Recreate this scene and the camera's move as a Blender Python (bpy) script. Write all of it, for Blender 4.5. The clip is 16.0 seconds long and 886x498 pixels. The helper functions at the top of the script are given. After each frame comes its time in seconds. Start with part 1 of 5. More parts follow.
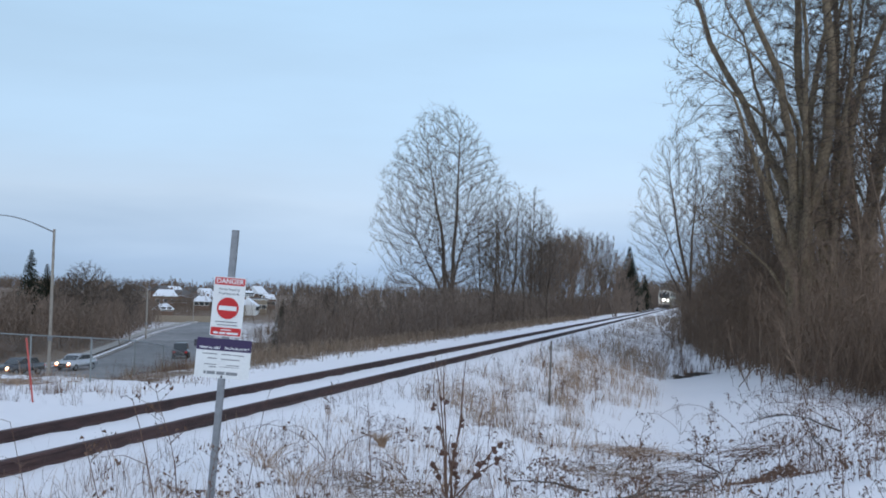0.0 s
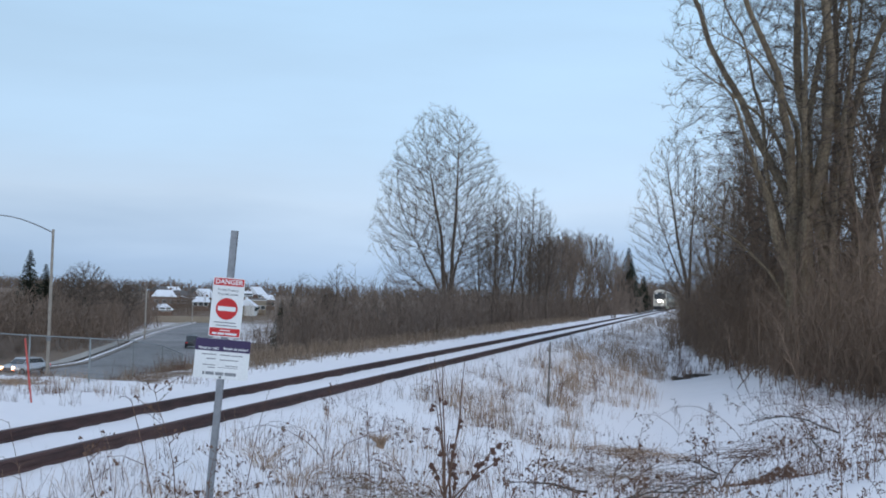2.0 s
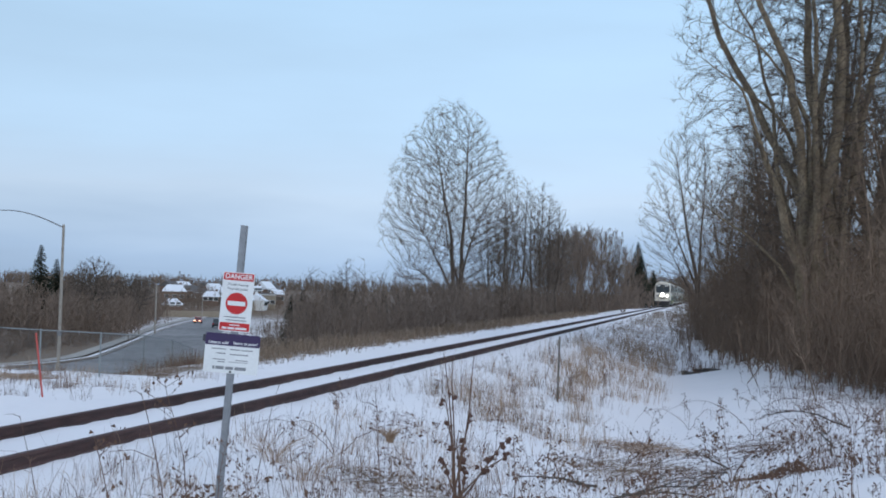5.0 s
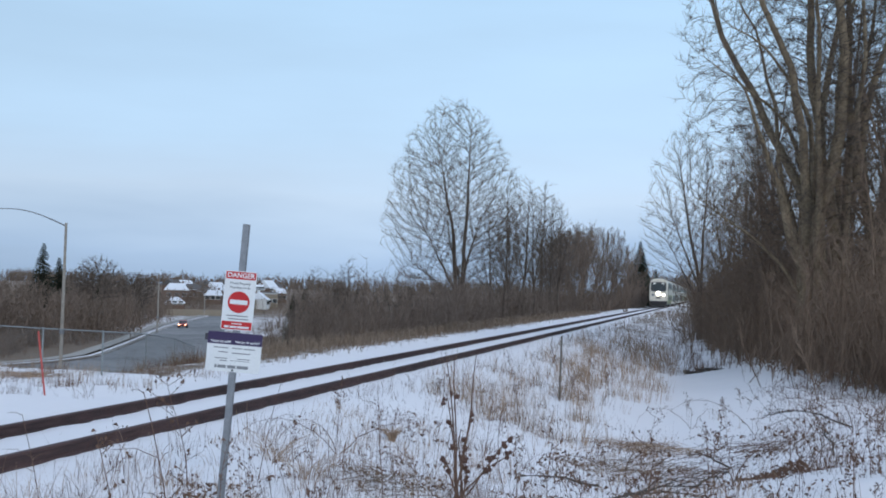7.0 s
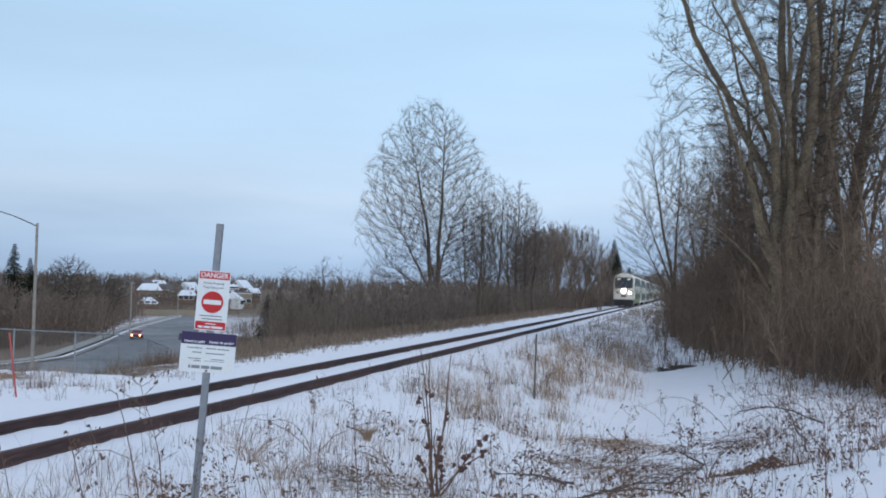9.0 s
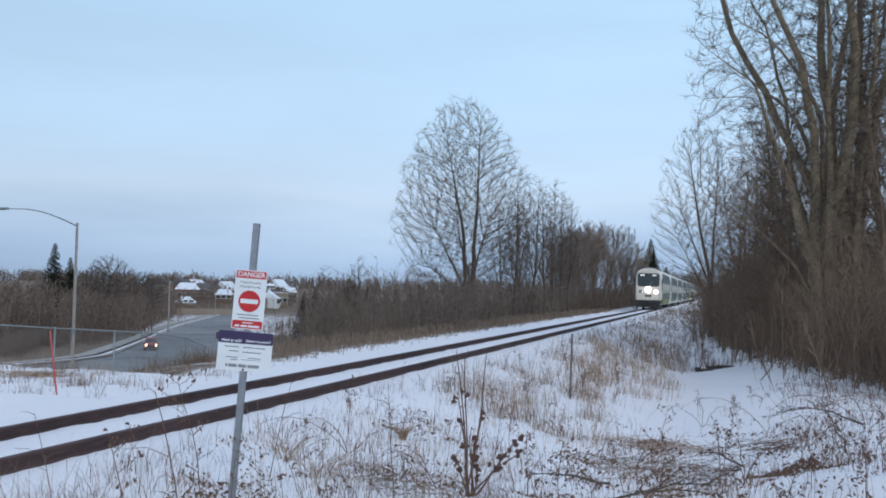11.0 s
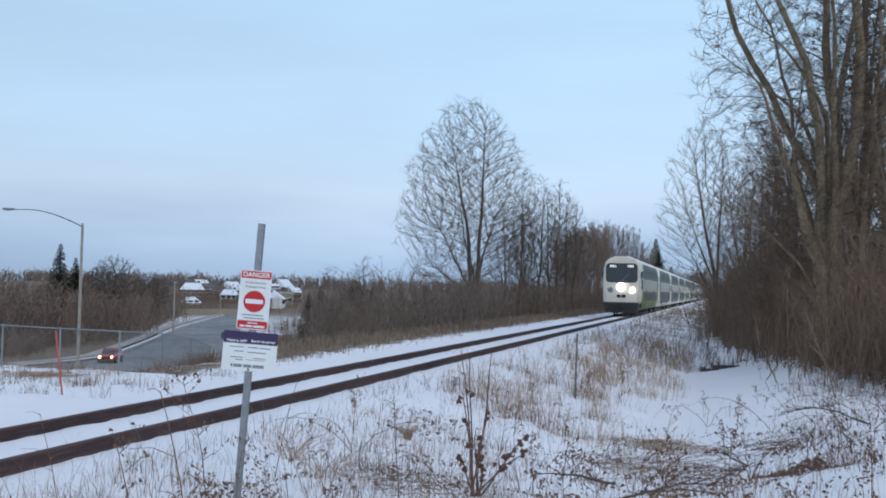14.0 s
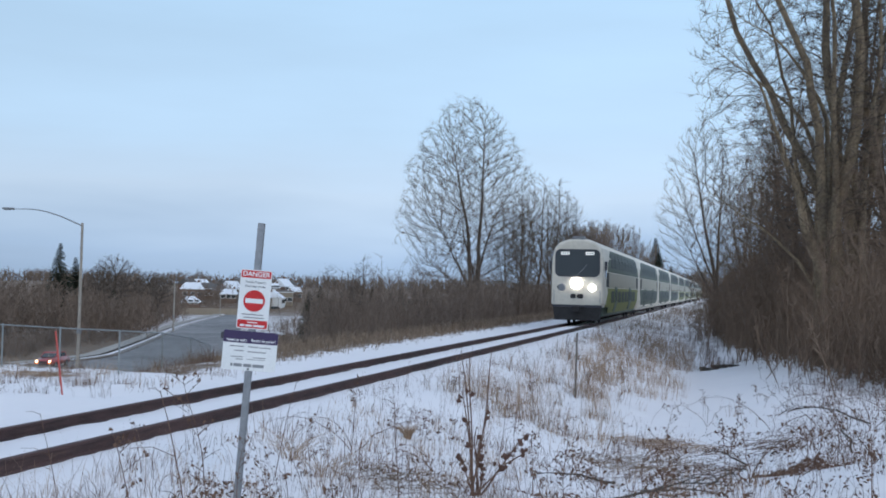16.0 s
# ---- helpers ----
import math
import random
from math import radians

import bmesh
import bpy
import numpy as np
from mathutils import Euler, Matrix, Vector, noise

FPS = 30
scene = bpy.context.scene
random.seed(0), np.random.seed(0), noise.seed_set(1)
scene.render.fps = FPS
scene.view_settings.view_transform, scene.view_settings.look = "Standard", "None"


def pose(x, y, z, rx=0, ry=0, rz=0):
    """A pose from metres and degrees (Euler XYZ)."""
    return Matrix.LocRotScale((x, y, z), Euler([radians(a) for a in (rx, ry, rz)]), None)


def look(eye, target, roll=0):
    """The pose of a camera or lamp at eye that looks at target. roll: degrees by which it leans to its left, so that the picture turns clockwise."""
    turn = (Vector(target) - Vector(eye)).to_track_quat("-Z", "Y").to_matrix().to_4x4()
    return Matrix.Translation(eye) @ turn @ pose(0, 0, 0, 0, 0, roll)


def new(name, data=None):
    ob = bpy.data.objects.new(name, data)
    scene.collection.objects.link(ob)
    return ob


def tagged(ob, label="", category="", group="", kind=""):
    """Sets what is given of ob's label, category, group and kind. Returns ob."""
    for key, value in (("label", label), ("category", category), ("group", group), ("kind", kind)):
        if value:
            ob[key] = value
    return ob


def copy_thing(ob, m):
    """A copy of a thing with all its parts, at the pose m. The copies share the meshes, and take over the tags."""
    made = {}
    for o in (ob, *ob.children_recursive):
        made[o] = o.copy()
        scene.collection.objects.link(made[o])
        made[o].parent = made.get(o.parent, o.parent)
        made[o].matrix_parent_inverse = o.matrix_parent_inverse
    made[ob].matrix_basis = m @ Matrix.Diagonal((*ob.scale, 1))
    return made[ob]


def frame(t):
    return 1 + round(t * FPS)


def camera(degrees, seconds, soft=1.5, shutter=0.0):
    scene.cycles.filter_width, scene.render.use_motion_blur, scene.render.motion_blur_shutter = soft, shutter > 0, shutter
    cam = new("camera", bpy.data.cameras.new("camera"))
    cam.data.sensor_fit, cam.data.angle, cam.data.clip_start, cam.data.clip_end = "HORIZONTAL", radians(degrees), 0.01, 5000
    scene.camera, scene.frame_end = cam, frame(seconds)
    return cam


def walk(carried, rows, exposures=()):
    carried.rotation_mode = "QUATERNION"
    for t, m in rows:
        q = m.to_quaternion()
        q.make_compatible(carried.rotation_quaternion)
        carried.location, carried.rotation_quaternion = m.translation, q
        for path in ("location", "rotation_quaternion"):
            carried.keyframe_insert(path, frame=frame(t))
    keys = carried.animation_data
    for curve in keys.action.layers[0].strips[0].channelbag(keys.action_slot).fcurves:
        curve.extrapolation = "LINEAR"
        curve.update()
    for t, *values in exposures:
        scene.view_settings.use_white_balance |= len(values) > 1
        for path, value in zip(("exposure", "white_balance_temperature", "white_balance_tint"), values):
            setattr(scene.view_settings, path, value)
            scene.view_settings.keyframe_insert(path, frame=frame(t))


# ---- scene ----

# ---------- camera ----------
EYE = (8.006, 0.0, 1.8914)          # rail tops lie at z = 0, the track runs along +y at x = 0
TURN = 0.2561                       # the line of sight lies this far left of the track (radians)
cam = camera(44.74, 16.0, soft=1.8)


def aim(yaw, pitch, roll):
    return pose(*EYE, 90 + pitch, 0, yaw) @ pose(0, 0, 0, 0, 0, roll)


PATH = [
    (0, 13.322, 2.484, 1.434), (0.5, 13.103, 2.561, 1.70), (1, 12.921, 2.583, 1.66),
    (1.5, 12.889, 2.580, 1.537), (2, 13.274, 2.537, 1.543), (2.5, 13.224, 2.426, 1.569),
    (3, 13.273, 2.358, 1.590), (3.5, 13.631, 2.320, 1.580), (4, 13.766, 2.295, 1.502),
    (6.5, 13.804, 2.181, 1.563), (7, 13.878, 2.182, 1.594), (7.5, 13.980, 2.175, 1.587),
    (8, 14.113, 2.161, 1.554), (8.5, 13.747, 2.134, 1.539), (8.9, 12.46, 2.155, 1.35), (9, 12.521, 2.157, 1.325),
    (9.2, 13.674, 2.153, 1.50), (9.6, 14.2, 2.12, 1.45), (11.5, 14.542, 2.071, 1.359), (12, 14.673, 2.069, 1.360),
    (12.5, 14.717, 2.068, 1.362), (13, 14.716, 2.063, 1.344), (13.5, 14.702, 2.063, 1.344),
    (14, 14.662, 2.073, 1.318), (14.5, 14.672, 2.077, 1.320), (15, 14.677, 2.064, 1.340),
    (15.5, 14.643, 2.043, 1.28), (16, 14.656, 2.042, 1.299)]
walk(cam, [(t, aim(a, b, c)) for t, a, b, c in PATH])


def site(forward, right):
    """A point of the plan from metres ahead of and beside the standpoint."""
    c, s = math.cos(TURN), math.sin(TURN)
    return EYE[0] + right * c - forward * s, forward * c + right * s


# ---------- sky and sun ----------
def make_sky():
    world = bpy.data.worlds.new("sky")
    scene.world = world
    world.use_nodes = True
    nt = world.node_tree
    nt.nodes.clear()
    N, L = nt.nodes.new, nt.links.new
    out, bg = N("ShaderNodeOutputWorld"), N("ShaderNodeBackground")
    sky = N("ShaderNodeTexSky")
    sky.sky_type, sky.sun_disc = "NISHITA", False
    sky.sun_elevation, sky.sun_rotation = radians(12), radians(250)
    sky.air_density, sky.dust_density, sky.ozone_density = 1.0, 1.5, 1.5
    co, mp = N("ShaderNodeTexCoord"), N("ShaderNodeMapping")
    mp.inputs["Scale"].default_value = (1.6, 1.6, 9.0)
    n1 = N("ShaderNodeTexNoise")
    n1.inputs["Scale"].default_value, n1.inputs["Detail"].default_value, n1.inputs["Roughness"].default_value = 1.7, 5.0, 0.5
    sep = N("ShaderNodeSeparateXYZ")
    ramp = N("ShaderNodeValToRGB")          # cloud deck: grey-blue at the horizon, pale band, clear blue-white above
    el = ramp.color_ramp.elements
    el[0].position, el[0].color = 0.0, (0.37, 0.52, 0.74, 1)
    el[1].position, el[1].color = 0.60, (0.49, 0.63, 0.88, 1)
    for p, c in ((0.035, (0.43, 0.60, 0.85, 1)), (0.085, (0.60, 0.765, 0.98, 1)), (0.14, (0.565, 0.785, 1.04, 1)), (0.27, (0.525, 0.775, 1.05, 1))):
        e = el.new(p)
        e.color = c
    band = N("ShaderNodeMath")
    band.operation, band.inputs[1].default_value = "MULTIPLY_ADD", 0.07
    off = N("ShaderNodeMath")
    off.operation, off.inputs[1].default_value = "SUBTRACT", 0.035
    L(co.outputs["Generated"], mp.inputs["Vector"])
    L(mp.outputs["Vector"], n1.inputs["Vector"])
    L(co.outputs["Generated"], sep.inputs[0])
    L(n1.outputs["Fac"], band.inputs[0])
    L(sep.outputs["Z"], band.inputs[2])
    L(band.outputs[0], off.inputs[0])
    L(off.outputs[0], ramp.inputs["Fac"])
    veil = N("ShaderNodeMapRange")
    veil.inputs["From Min"].default_value, veil.inputs["From Max"].default_value = 0.30, 0.75
    veil.inputs["To Min"].default_value, veil.inputs["To Max"].default_value = 0.94, 1.05
    L(n1.outputs["Fac"], veil.inputs["Value"])
    gain = N("ShaderNodeVectorMath")
    gain.operation = "SCALE"
    L(ramp.outputs["Color"], gain.inputs[0])
    side, glow = N("ShaderNodeVectorMath"), N("ShaderNodeMath")      # the sky is paler towards the side of the low sun
    side.operation, side.inputs[1].default_value = "DOT_PRODUCT", (0.22 * math.cos(TURN), 0.22 * math.sin(TURN), 0)
    glow.operation = "MULTIPLY_ADD"
    L(co.outputs["Generated"], side.inputs[0])
    L(side.outputs["Value"], glow.inputs[0])
    L(veil.outputs["Result"], glow.inputs[1])
    L(veil.outputs["Result"], glow.inputs[2])
    L(glow.outputs[0], gain.inputs["Scale"])
    up = N("ShaderNodeVectorMath")
    up.operation, up.inputs["Scale"].default_value = "SCALE", 10.0
    L(gain.outputs[0], up.inputs[0])
    mix = N("ShaderNodeMix")
    mix.data_type = "RGBA"
    mix.inputs["Factor"].default_value = 0.90
    L(sky.outputs["Color"], mix.inputs["A"])
    L(up.outputs[0], mix.inputs["B"])
    L(mix.outputs["Result"], bg.inputs["Color"])
    bg.inputs["Strength"].default_value = 0.1
    L(bg.outputs[0], out.inputs[0])


make_sky()
sun = new("sun", bpy.data.lights.new("sun", "SUN"))
sun.data.energy, sun.data.angle, sun.data.color = 0.7, radians(18), (1.0, 0.93, 0.86)
sun.matrix_world = look((40, -60, 40), (0, 0, 0))
scene.view_settings.exposure = 0.055


# ---------- materials ----------
def material(name, color, rough=0.7, metal=0.0, vary=0.0, scale=4.0, second=None, bump=0.0, bump_scale=30.0, emit=0.0, coat=0.0, spec=0.5, island=0.0, stretch=(1, 1, 1)):
    m = bpy.data.materials.new(name)
    m.use_nodes = True
    nt = m.node_tree
    N, L = nt.nodes.new, nt.links.new
    b = nt.nodes["Principled BSDF"]
    b.inputs["Roughness"].default_value, b.inputs["Metallic"].default_value = rough, metal
    b.inputs["Base Color"].default_value = (*color, 1)
    b.inputs["Specular IOR Level"].default_value = spec
    b.inputs["Coat Weight"].default_value = coat
    if emit:
        b.inputs["Emission Color"].default_value, b.inputs["Emission Strength"].default_value = (*color, 1), emit
    co, mp = N("ShaderNodeTexCoord"), N("ShaderNodeMapping")
    mp.inputs["Scale"].default_value = stretch
    L(co.outputs["Object"], mp.inputs["Vector"])
    if vary:
        n1, n2 = N("ShaderNodeTexNoise"), N("ShaderNodeTexNoise")
        n1.inputs["Scale"].default_value, n1.inputs["Detail"].default_value = scale, 4
        n2.inputs["Scale"].default_value, n2.inputs["Detail"].default_value = scale * 9, 5
        add = N("ShaderNodeMath")
        add.operation = "ADD"
        L(mp.outputs[0], n1.inputs["Vector"]), L(mp.outputs[0], n2.inputs["Vector"])
        L(n1.outputs["Fac"], add.inputs[0]), L(n2.outputs["Fac"], add.inputs[1])
        last = add
        if island:
            geo, more = N("ShaderNodeNewGeometry"), N("ShaderNodeMath")
            more.operation, more.inputs[1].default_value = "MULTIPLY_ADD", island
            L(geo.outputs["Random Per Island"], more.inputs[0]), L(add.outputs[0], more.inputs[2])
            last = more
        mr = N("ShaderNodeMapRange")
        mr.inputs["From Min"].default_value, mr.inputs["From Max"].default_value = 0.7, 1.3 + island
        L(last.outputs[0], mr.inputs["Value"])
        mix = N("ShaderNodeMix")
        mix.data_type = "RGBA"
        lo = tuple(c * (1 - vary) for c in color)
        hi = second or tuple(min(1, c * (1 + vary)) for c in color)
        mix.inputs["A"].default_value, mix.inputs["B"].default_value = (*lo, 1), (*hi, 1)
        L(mr.outputs[0], mix.inputs["Factor"]), L(mix.outputs["Result"], b.inputs["Base Color"])
    if bump:
        n3, bp = N("ShaderNodeTexNoise"), N("ShaderNodeBump")
        n3.inputs["Scale"].default_value, n3.inputs["Detail"].default_value = bump_scale, 6
        bp.inputs["Strength"].default_value, bp.inputs["Distance"].default_value = bump, 0.03
        L(mp.outputs[0], n3.inputs["Vector"]), L(n3.outputs["Fac"], bp.inputs["Height"]), L(bp.outputs[0], b.inputs["Normal"])
    return m


M = {
    "bark": material("bark", (0.22, 0.165, 0.115), 0.95, vary=0.45, scale=1.2, bump=0.8, spec=0.1, second=(0.33, 0.26, 0.175)),
    "bark_dark": material("bark_dark", (0.105, 0.086, 0.072), 0.95, vary=0.4, scale=2, spec=0.1, second=(0.18, 0.145, 0.118)),
    "brush": material("brush", (0.215, 0.152, 0.114), 0.95, vary=0.4, scale=0.25, spec=0.1, second=(0.285, 0.205, 0.148), island=0.4),
    "brush_far": material("brush_far", (0.18, 0.145, 0.122), 0.95, vary=0.4, scale=0.25, spec=0.1, second=(0.31, 0.235, 0.185), island=0.4),
    "brush_grey": material("brush_grey", (0.185, 0.143, 0.118), 0.95, vary=0.4, scale=0.25, spec=0.1, second=(0.275, 0.222, 0.185), island=0.4),
    "needles": material("needles", (0.020, 0.030, 0.020), 0.9, vary=0.4, scale=0.6, spec=0.1, second=(0.045, 0.050, 0.032), island=0.4),
    "reed": material("reed", (0.20, 0.148, 0.112), 0.9, vary=0.4, scale=0.6, second=(0.35, 0.27, 0.20), spec=0.2, island=0.7),
    "straw": material("straw", (0.33, 0.215, 0.14), 0.9, vary=0.4, scale=0.6, second=(0.58, 0.43, 0.31), spec=0.2, island=0.7),
    "weed": material("weed", (0.095, 0.056, 0.042), 0.9, vary=0.4, scale=2, second=(0.25, 0.155, 0.11), spec=0.2, island=0.6),
    "burr": material("burr", (0.12, 0.062, 0.045), 0.95, vary=0.4, scale=30, bump=0.6, bump_scale=90),
    "rust": material("rust", (0.050, 0.026, 0.025), 0.75, vary=0.45, scale=1.6, second=(0.095, 0.048, 0.042), bump=0.4, bump_scale=60, stretch=(1, 0.15, 1)),
    "galv": material("galv", (0.26, 0.27, 0.285), 0.5, metal=0.6, vary=0.2, scale=14, bump=0.1),
    "concrete": material("concrete", (0.36, 0.33, 0.29), 0.85, vary=0.2, scale=3, bump=0.2),
    "white_train": material("white_train", (0.70, 0.645, 0.535), 0.5, vary=0.10, scale=0.7, spec=0.3, second=(0.77, 0.71, 0.60)),
    "sign_white": material("sign_white", (0.74, 0.75, 0.74), 0.45, vary=0.06, scale=5),
    "sign_red": material("sign_red", (0.52, 0.014, 0.016), 0.45, vary=0.08, scale=6),
    "sign_purple": material("sign_purple", (0.036, 0.019, 0.075), 0.45, vary=0.1, scale=6),
    "text_grey": material("text_grey", (0.20, 0.20, 0.21), 0.6),
    "ink": material("ink", (0.05, 0.05, 0.06), 0.6),
    "band_green": material("band_green", (0.088, 0.108, 0.080), 0.55, vary=0.15, scale=1.5, spec=0.25),
    # flank cream with the shade of the nearby wood put into the colour
    "mid_shaded": material("mid_shaded", (0.37, 0.335, 0.255), 0.5, vary=0.12, scale=1.2, spec=0.25),
    "lime": material("lime", (0.19, 0.20, 0.035), 0.5, vary=0.2, scale=1.2, spec=0.3),
    "dark_green": material("dark_green", (0.045, 0.080, 0.055), 0.45, vary=0.2, scale=1.5),
    "glass_dark": material("glass_dark", (0.062, 0.070, 0.074), 0.15, spec=0.35),
    "pane": material("pane", (0.040, 0.052, 0.046), 0.5, vary=0.3, scale=0.8, spec=0.15),
    "under": material("under", (0.030, 0.028, 0.028), 0.8, vary=0.3, scale=3),
    "grey_trim": material("grey_trim", (0.22, 0.23, 0.24), 0.6, vary=0.15, scale=5),
    "lit": material("lit", (1.0, 0.98, 0.94), 0.3, emit=7.0),
    "lit_board": material("lit_board", (0.95, 0.95, 0.90), 0.4, emit=0.5),
    "beam": material("beam", (1.0, 0.66, 0.40), 0.3, emit=5.0),
    "amber": material("amber", (1.0, 0.22, 0.03), 0.3, emit=2.0),
    "tail": material("tail", (0.75, 0.02, 0.02), 0.3, emit=1.0),
    "paint_red": material("paint_red", (0.34, 0.022, 0.018), 0.35, vary=0.1, scale=2, coat=0.5),
    "paint_silver": material("paint_silver", (0.50, 0.52, 0.54), 0.35, metal=0.4, vary=0.1, scale=2, coat=0.5),
    "paint_black": material("paint_black", (0.030, 0.032, 0.036), 0.35, vary=0.2, scale=2, coat=0.5),
    "tyre": material("tyre", (0.022, 0.022, 0.022), 0.85, vary=0.2, scale=8),
    "brick_far": material("brick_far", (0.19, 0.125, 0.095), 0.9, vary=0.2, scale=0.6, bump=0.1),
    "siding_tan": material("siding_tan", (0.30, 0.25, 0.19), 0.85, vary=0.12, scale=0.5),
    "roof_snow": material("roof_snow", (0.80, 0.82, 0.85), 0.9, vary=0.06, scale=0.4),
    "shingle": material("shingle", (0.13, 0.12, 0.115), 0.9, vary=0.2, scale=1.5),
    "stake_red": material("stake_red", (0.50, 0.085, 0.070), 0.55, vary=0.2, scale=12),
    "wire": material("wire", (0.26, 0.28, 0.28), 0.55, metal=0.4, vary=0.15, scale=9),
    "log": material("log", (0.075, 0.062, 0.050), 0.95, vary=0.4, scale=6, bump=0.6),
    "weathered": material("weathered", (0.15, 0.13, 0.11), 0.9, vary=0.3, scale=8, bump=0.3),
    "asphalt": material("asphalt", (0.155, 0.150, 0.148), 0.8, vary=0.25, scale=0.10, second=(0.30, 0.285, 0.275), bump=0.2),
}


def snow_material():
    """Trodden, crusted snow; the far ground changes to litter and dull winter grass."""
    m = material("snow", (0.80, 0.82, 0.86), 0.85, vary=0.0, bump=0.6, bump_scale=3.5, spec=0.2)
    nt = m.node_tree
    N, L = nt.nodes.new, nt.links.new
    b = nt.nodes["Principled BSDF"]
    co = N("ShaderNodeTexCoord")
    n1, n2 = N("ShaderNodeTexNoise"), N("ShaderNodeTexNoise")
    n1.inputs["Scale"].default_value, n1.inputs["Detail"].default_value = 0.55, 8
    n2.inputs["Scale"].default_value, n2.inputs["Detail"].default_value = 7.0, 8
    n1.inputs["Roughness"].default_value = n2.inputs["Roughness"].default_value = 0.7
    at = N("ShaderNodeVertexColor")
    at.layer_name = "cover"
    s1, s2 = N("ShaderNodeMath"), N("ShaderNodeMath")
    s1.operation = s2.operation = "ADD"
    L(co.outputs["Object"], n1.inputs["Vector"]), L(co.outputs["Object"], n2.inputs["Vector"])
    L(n1.outputs["Fac"], s1.inputs[0]), L(n2.outputs["Fac"], s1.inputs[1])
    L(s1.outputs[0], s2.inputs[0]), L(at.outputs["Color"], s2.inputs[1])
    mr = N("ShaderNodeMapRange")
    mr.inputs["From Min"].default_value, mr.inputs["From Max"].default_value = 1.28, 1.52
    L(s2.outputs[0], mr.inputs["Value"])
    mix = N("ShaderNodeMix")
    mix.data_type = "RGBA"
    mix.inputs["A"].default_value, mix.inputs["B"].default_value = (0.85, 0.825, 0.825, 1), (0.18, 0.128, 0.088, 1)
    L(mr.outputs[0], mix.inputs["Factor"]), L(mix.outputs["Result"], b.inputs["Base Color"])
    return m


M["snow"] = snow_material()


# ---------- mesh helpers ----------
def part(name, bm, mat, parent=None, label="", smooth=False):
    me = bpy.data.meshes.new(name)
    bm.to_mesh(me)
    bm.free()
    me.materials.append(M[mat] if isinstance(mat, str) else mat)
    if smooth:
        for p in me.polygons:
            p.use_smooth = True
    ob = new(name, me)
    if parent:
        ob.parent = parent
    if label:
        ob["label"] = label
    return ob


def raw(name, verts, faces, mat, parent=None, label="", smooth=False):
    me = bpy.data.meshes.new(name)
    me.from_pydata(verts, [], faces)
    me.update()
    me.materials.append(M[mat] if isinstance(mat, str) else mat)
    if smooth:
        me.polygons.foreach_set("use_smooth", [True] * len(me.polygons))
    ob = new(name, me)
    if parent:
        ob.parent = parent
    if label:
        ob["label"] = label
    return ob


def box(bm, x0, x1, y0, y1, z0, z1, bevel=0.0):
    r = bmesh.ops.create_cube(bm, size=1)
    vs = r["verts"]
    bmesh.ops.scale(bm, vec=(x1 - x0, y1 - y0, z1 - z0), verts=vs)
    bmesh.ops.translate(bm, vec=((x0 + x1) / 2, (y0 + y1) / 2, (z0 + z1) / 2), verts=vs)
    if bevel:
        es = list({e for v in vs for e in v.link_edges})
        bmesh.ops.bevel(bm, geom=es, offset=bevel, segments=2, affect="EDGES", profile=0.7)
    return bm


def boxed(*a, **k):
    return box(bmesh.new(), *a, **k)


def rod(bm, p, q, r0, r1=None, n=8):
    p, q = Vector(p), Vector(q)
    d = q - p
    m = Matrix.Translation((p + q) / 2) @ d.to_track_quat("Z", "Y").to_matrix().to_4x4()
    bmesh.ops.create_cone(bm, cap_ends=True, segments=n, radius1=r0, radius2=r0 if r1 is None else r1, depth=d.length, matrix=m)
    return bm


def empty(name, m=None):
    ob = new(name)
    ob.empty_display_size = 0.2
    if m is not None:
        ob.matrix_world = m
    return ob


def smooth01(t):
    t = min(1.0, max(0.0, t))
    return t * t * (3 - 2 * t)


# ---------- ground ----------
def ground_z(x, y):
    d = math.hypot(x - EYE[0], y)
    valley = -5.45 - 0.0045 * d
    if x < -50:
        valley += (5.4 * smooth01((d - 470) / 210) + 3.2 * smooth01((d - 318) / 45)) * smooth01((-50 - x) / 40)
    if x < -1.2:
        out = min(-4.3 - x, y - 23.2 + 0.10 * min(0, x + 6))
        z = -0.19 - 0.22 * smooth01((-1.2 - x) / 2.2)
        if out > 0:
            z += (valley - z) * smooth01(out / 26.0)
    elif x < 1.2:
        z = -0.16 + 0.03 * math.cos(x * 2.2)
    else:
        deep = -0.30 - 0.95 * smooth01((y - 7) / 14.0) + 0.55 * smooth01((y - 60) / 40)
        bank = -0.05 - 0.42 * smooth01((y - 9) / 16.0)
        ditch = 7.0
        if x < ditch:
            t = (x - 1.2) / (ditch - 1.2)
            z = -0.19 + (deep + 0.19) * (0.45 * t + 0.55 * smooth01(t))
        else:
            z = deep + (bank - deep) * smooth01((x - ditch) / 4.2) + 0.4 * smooth01((x - 12) / 20)
    near = max(0.0, 1 - d / 120)
    if abs(x) < 1.5:
        z += (0.028 * noise.noise((x * 1.5, y * 1.1, 4)) + 0.026 * noise.noise((x * 3, y * 3.4, 7))) * near
    else:
        n = noise.noise((x * 0.7, y * 0.7, 0)) * 0.10 + noise.noise((x * 2.0, y * 2.0, 3)) * 0.075
        f, r = (EYE[0] - x) * math.sin(TURN) + y * math.cos(TURN), (x - EYE[0]) * math.cos(TURN) + y * math.sin(TURN)
        n += 0.34 * math.exp(-((f - 12.2) / 2.0) ** 2 - ((r - 6.0) / 2.3) ** 2)
        z += n * near
    z += 0.5 * noise.noise((x * 0.02, y * 0.02, 8)) * smooth01((d - 430) / 100)
    return z


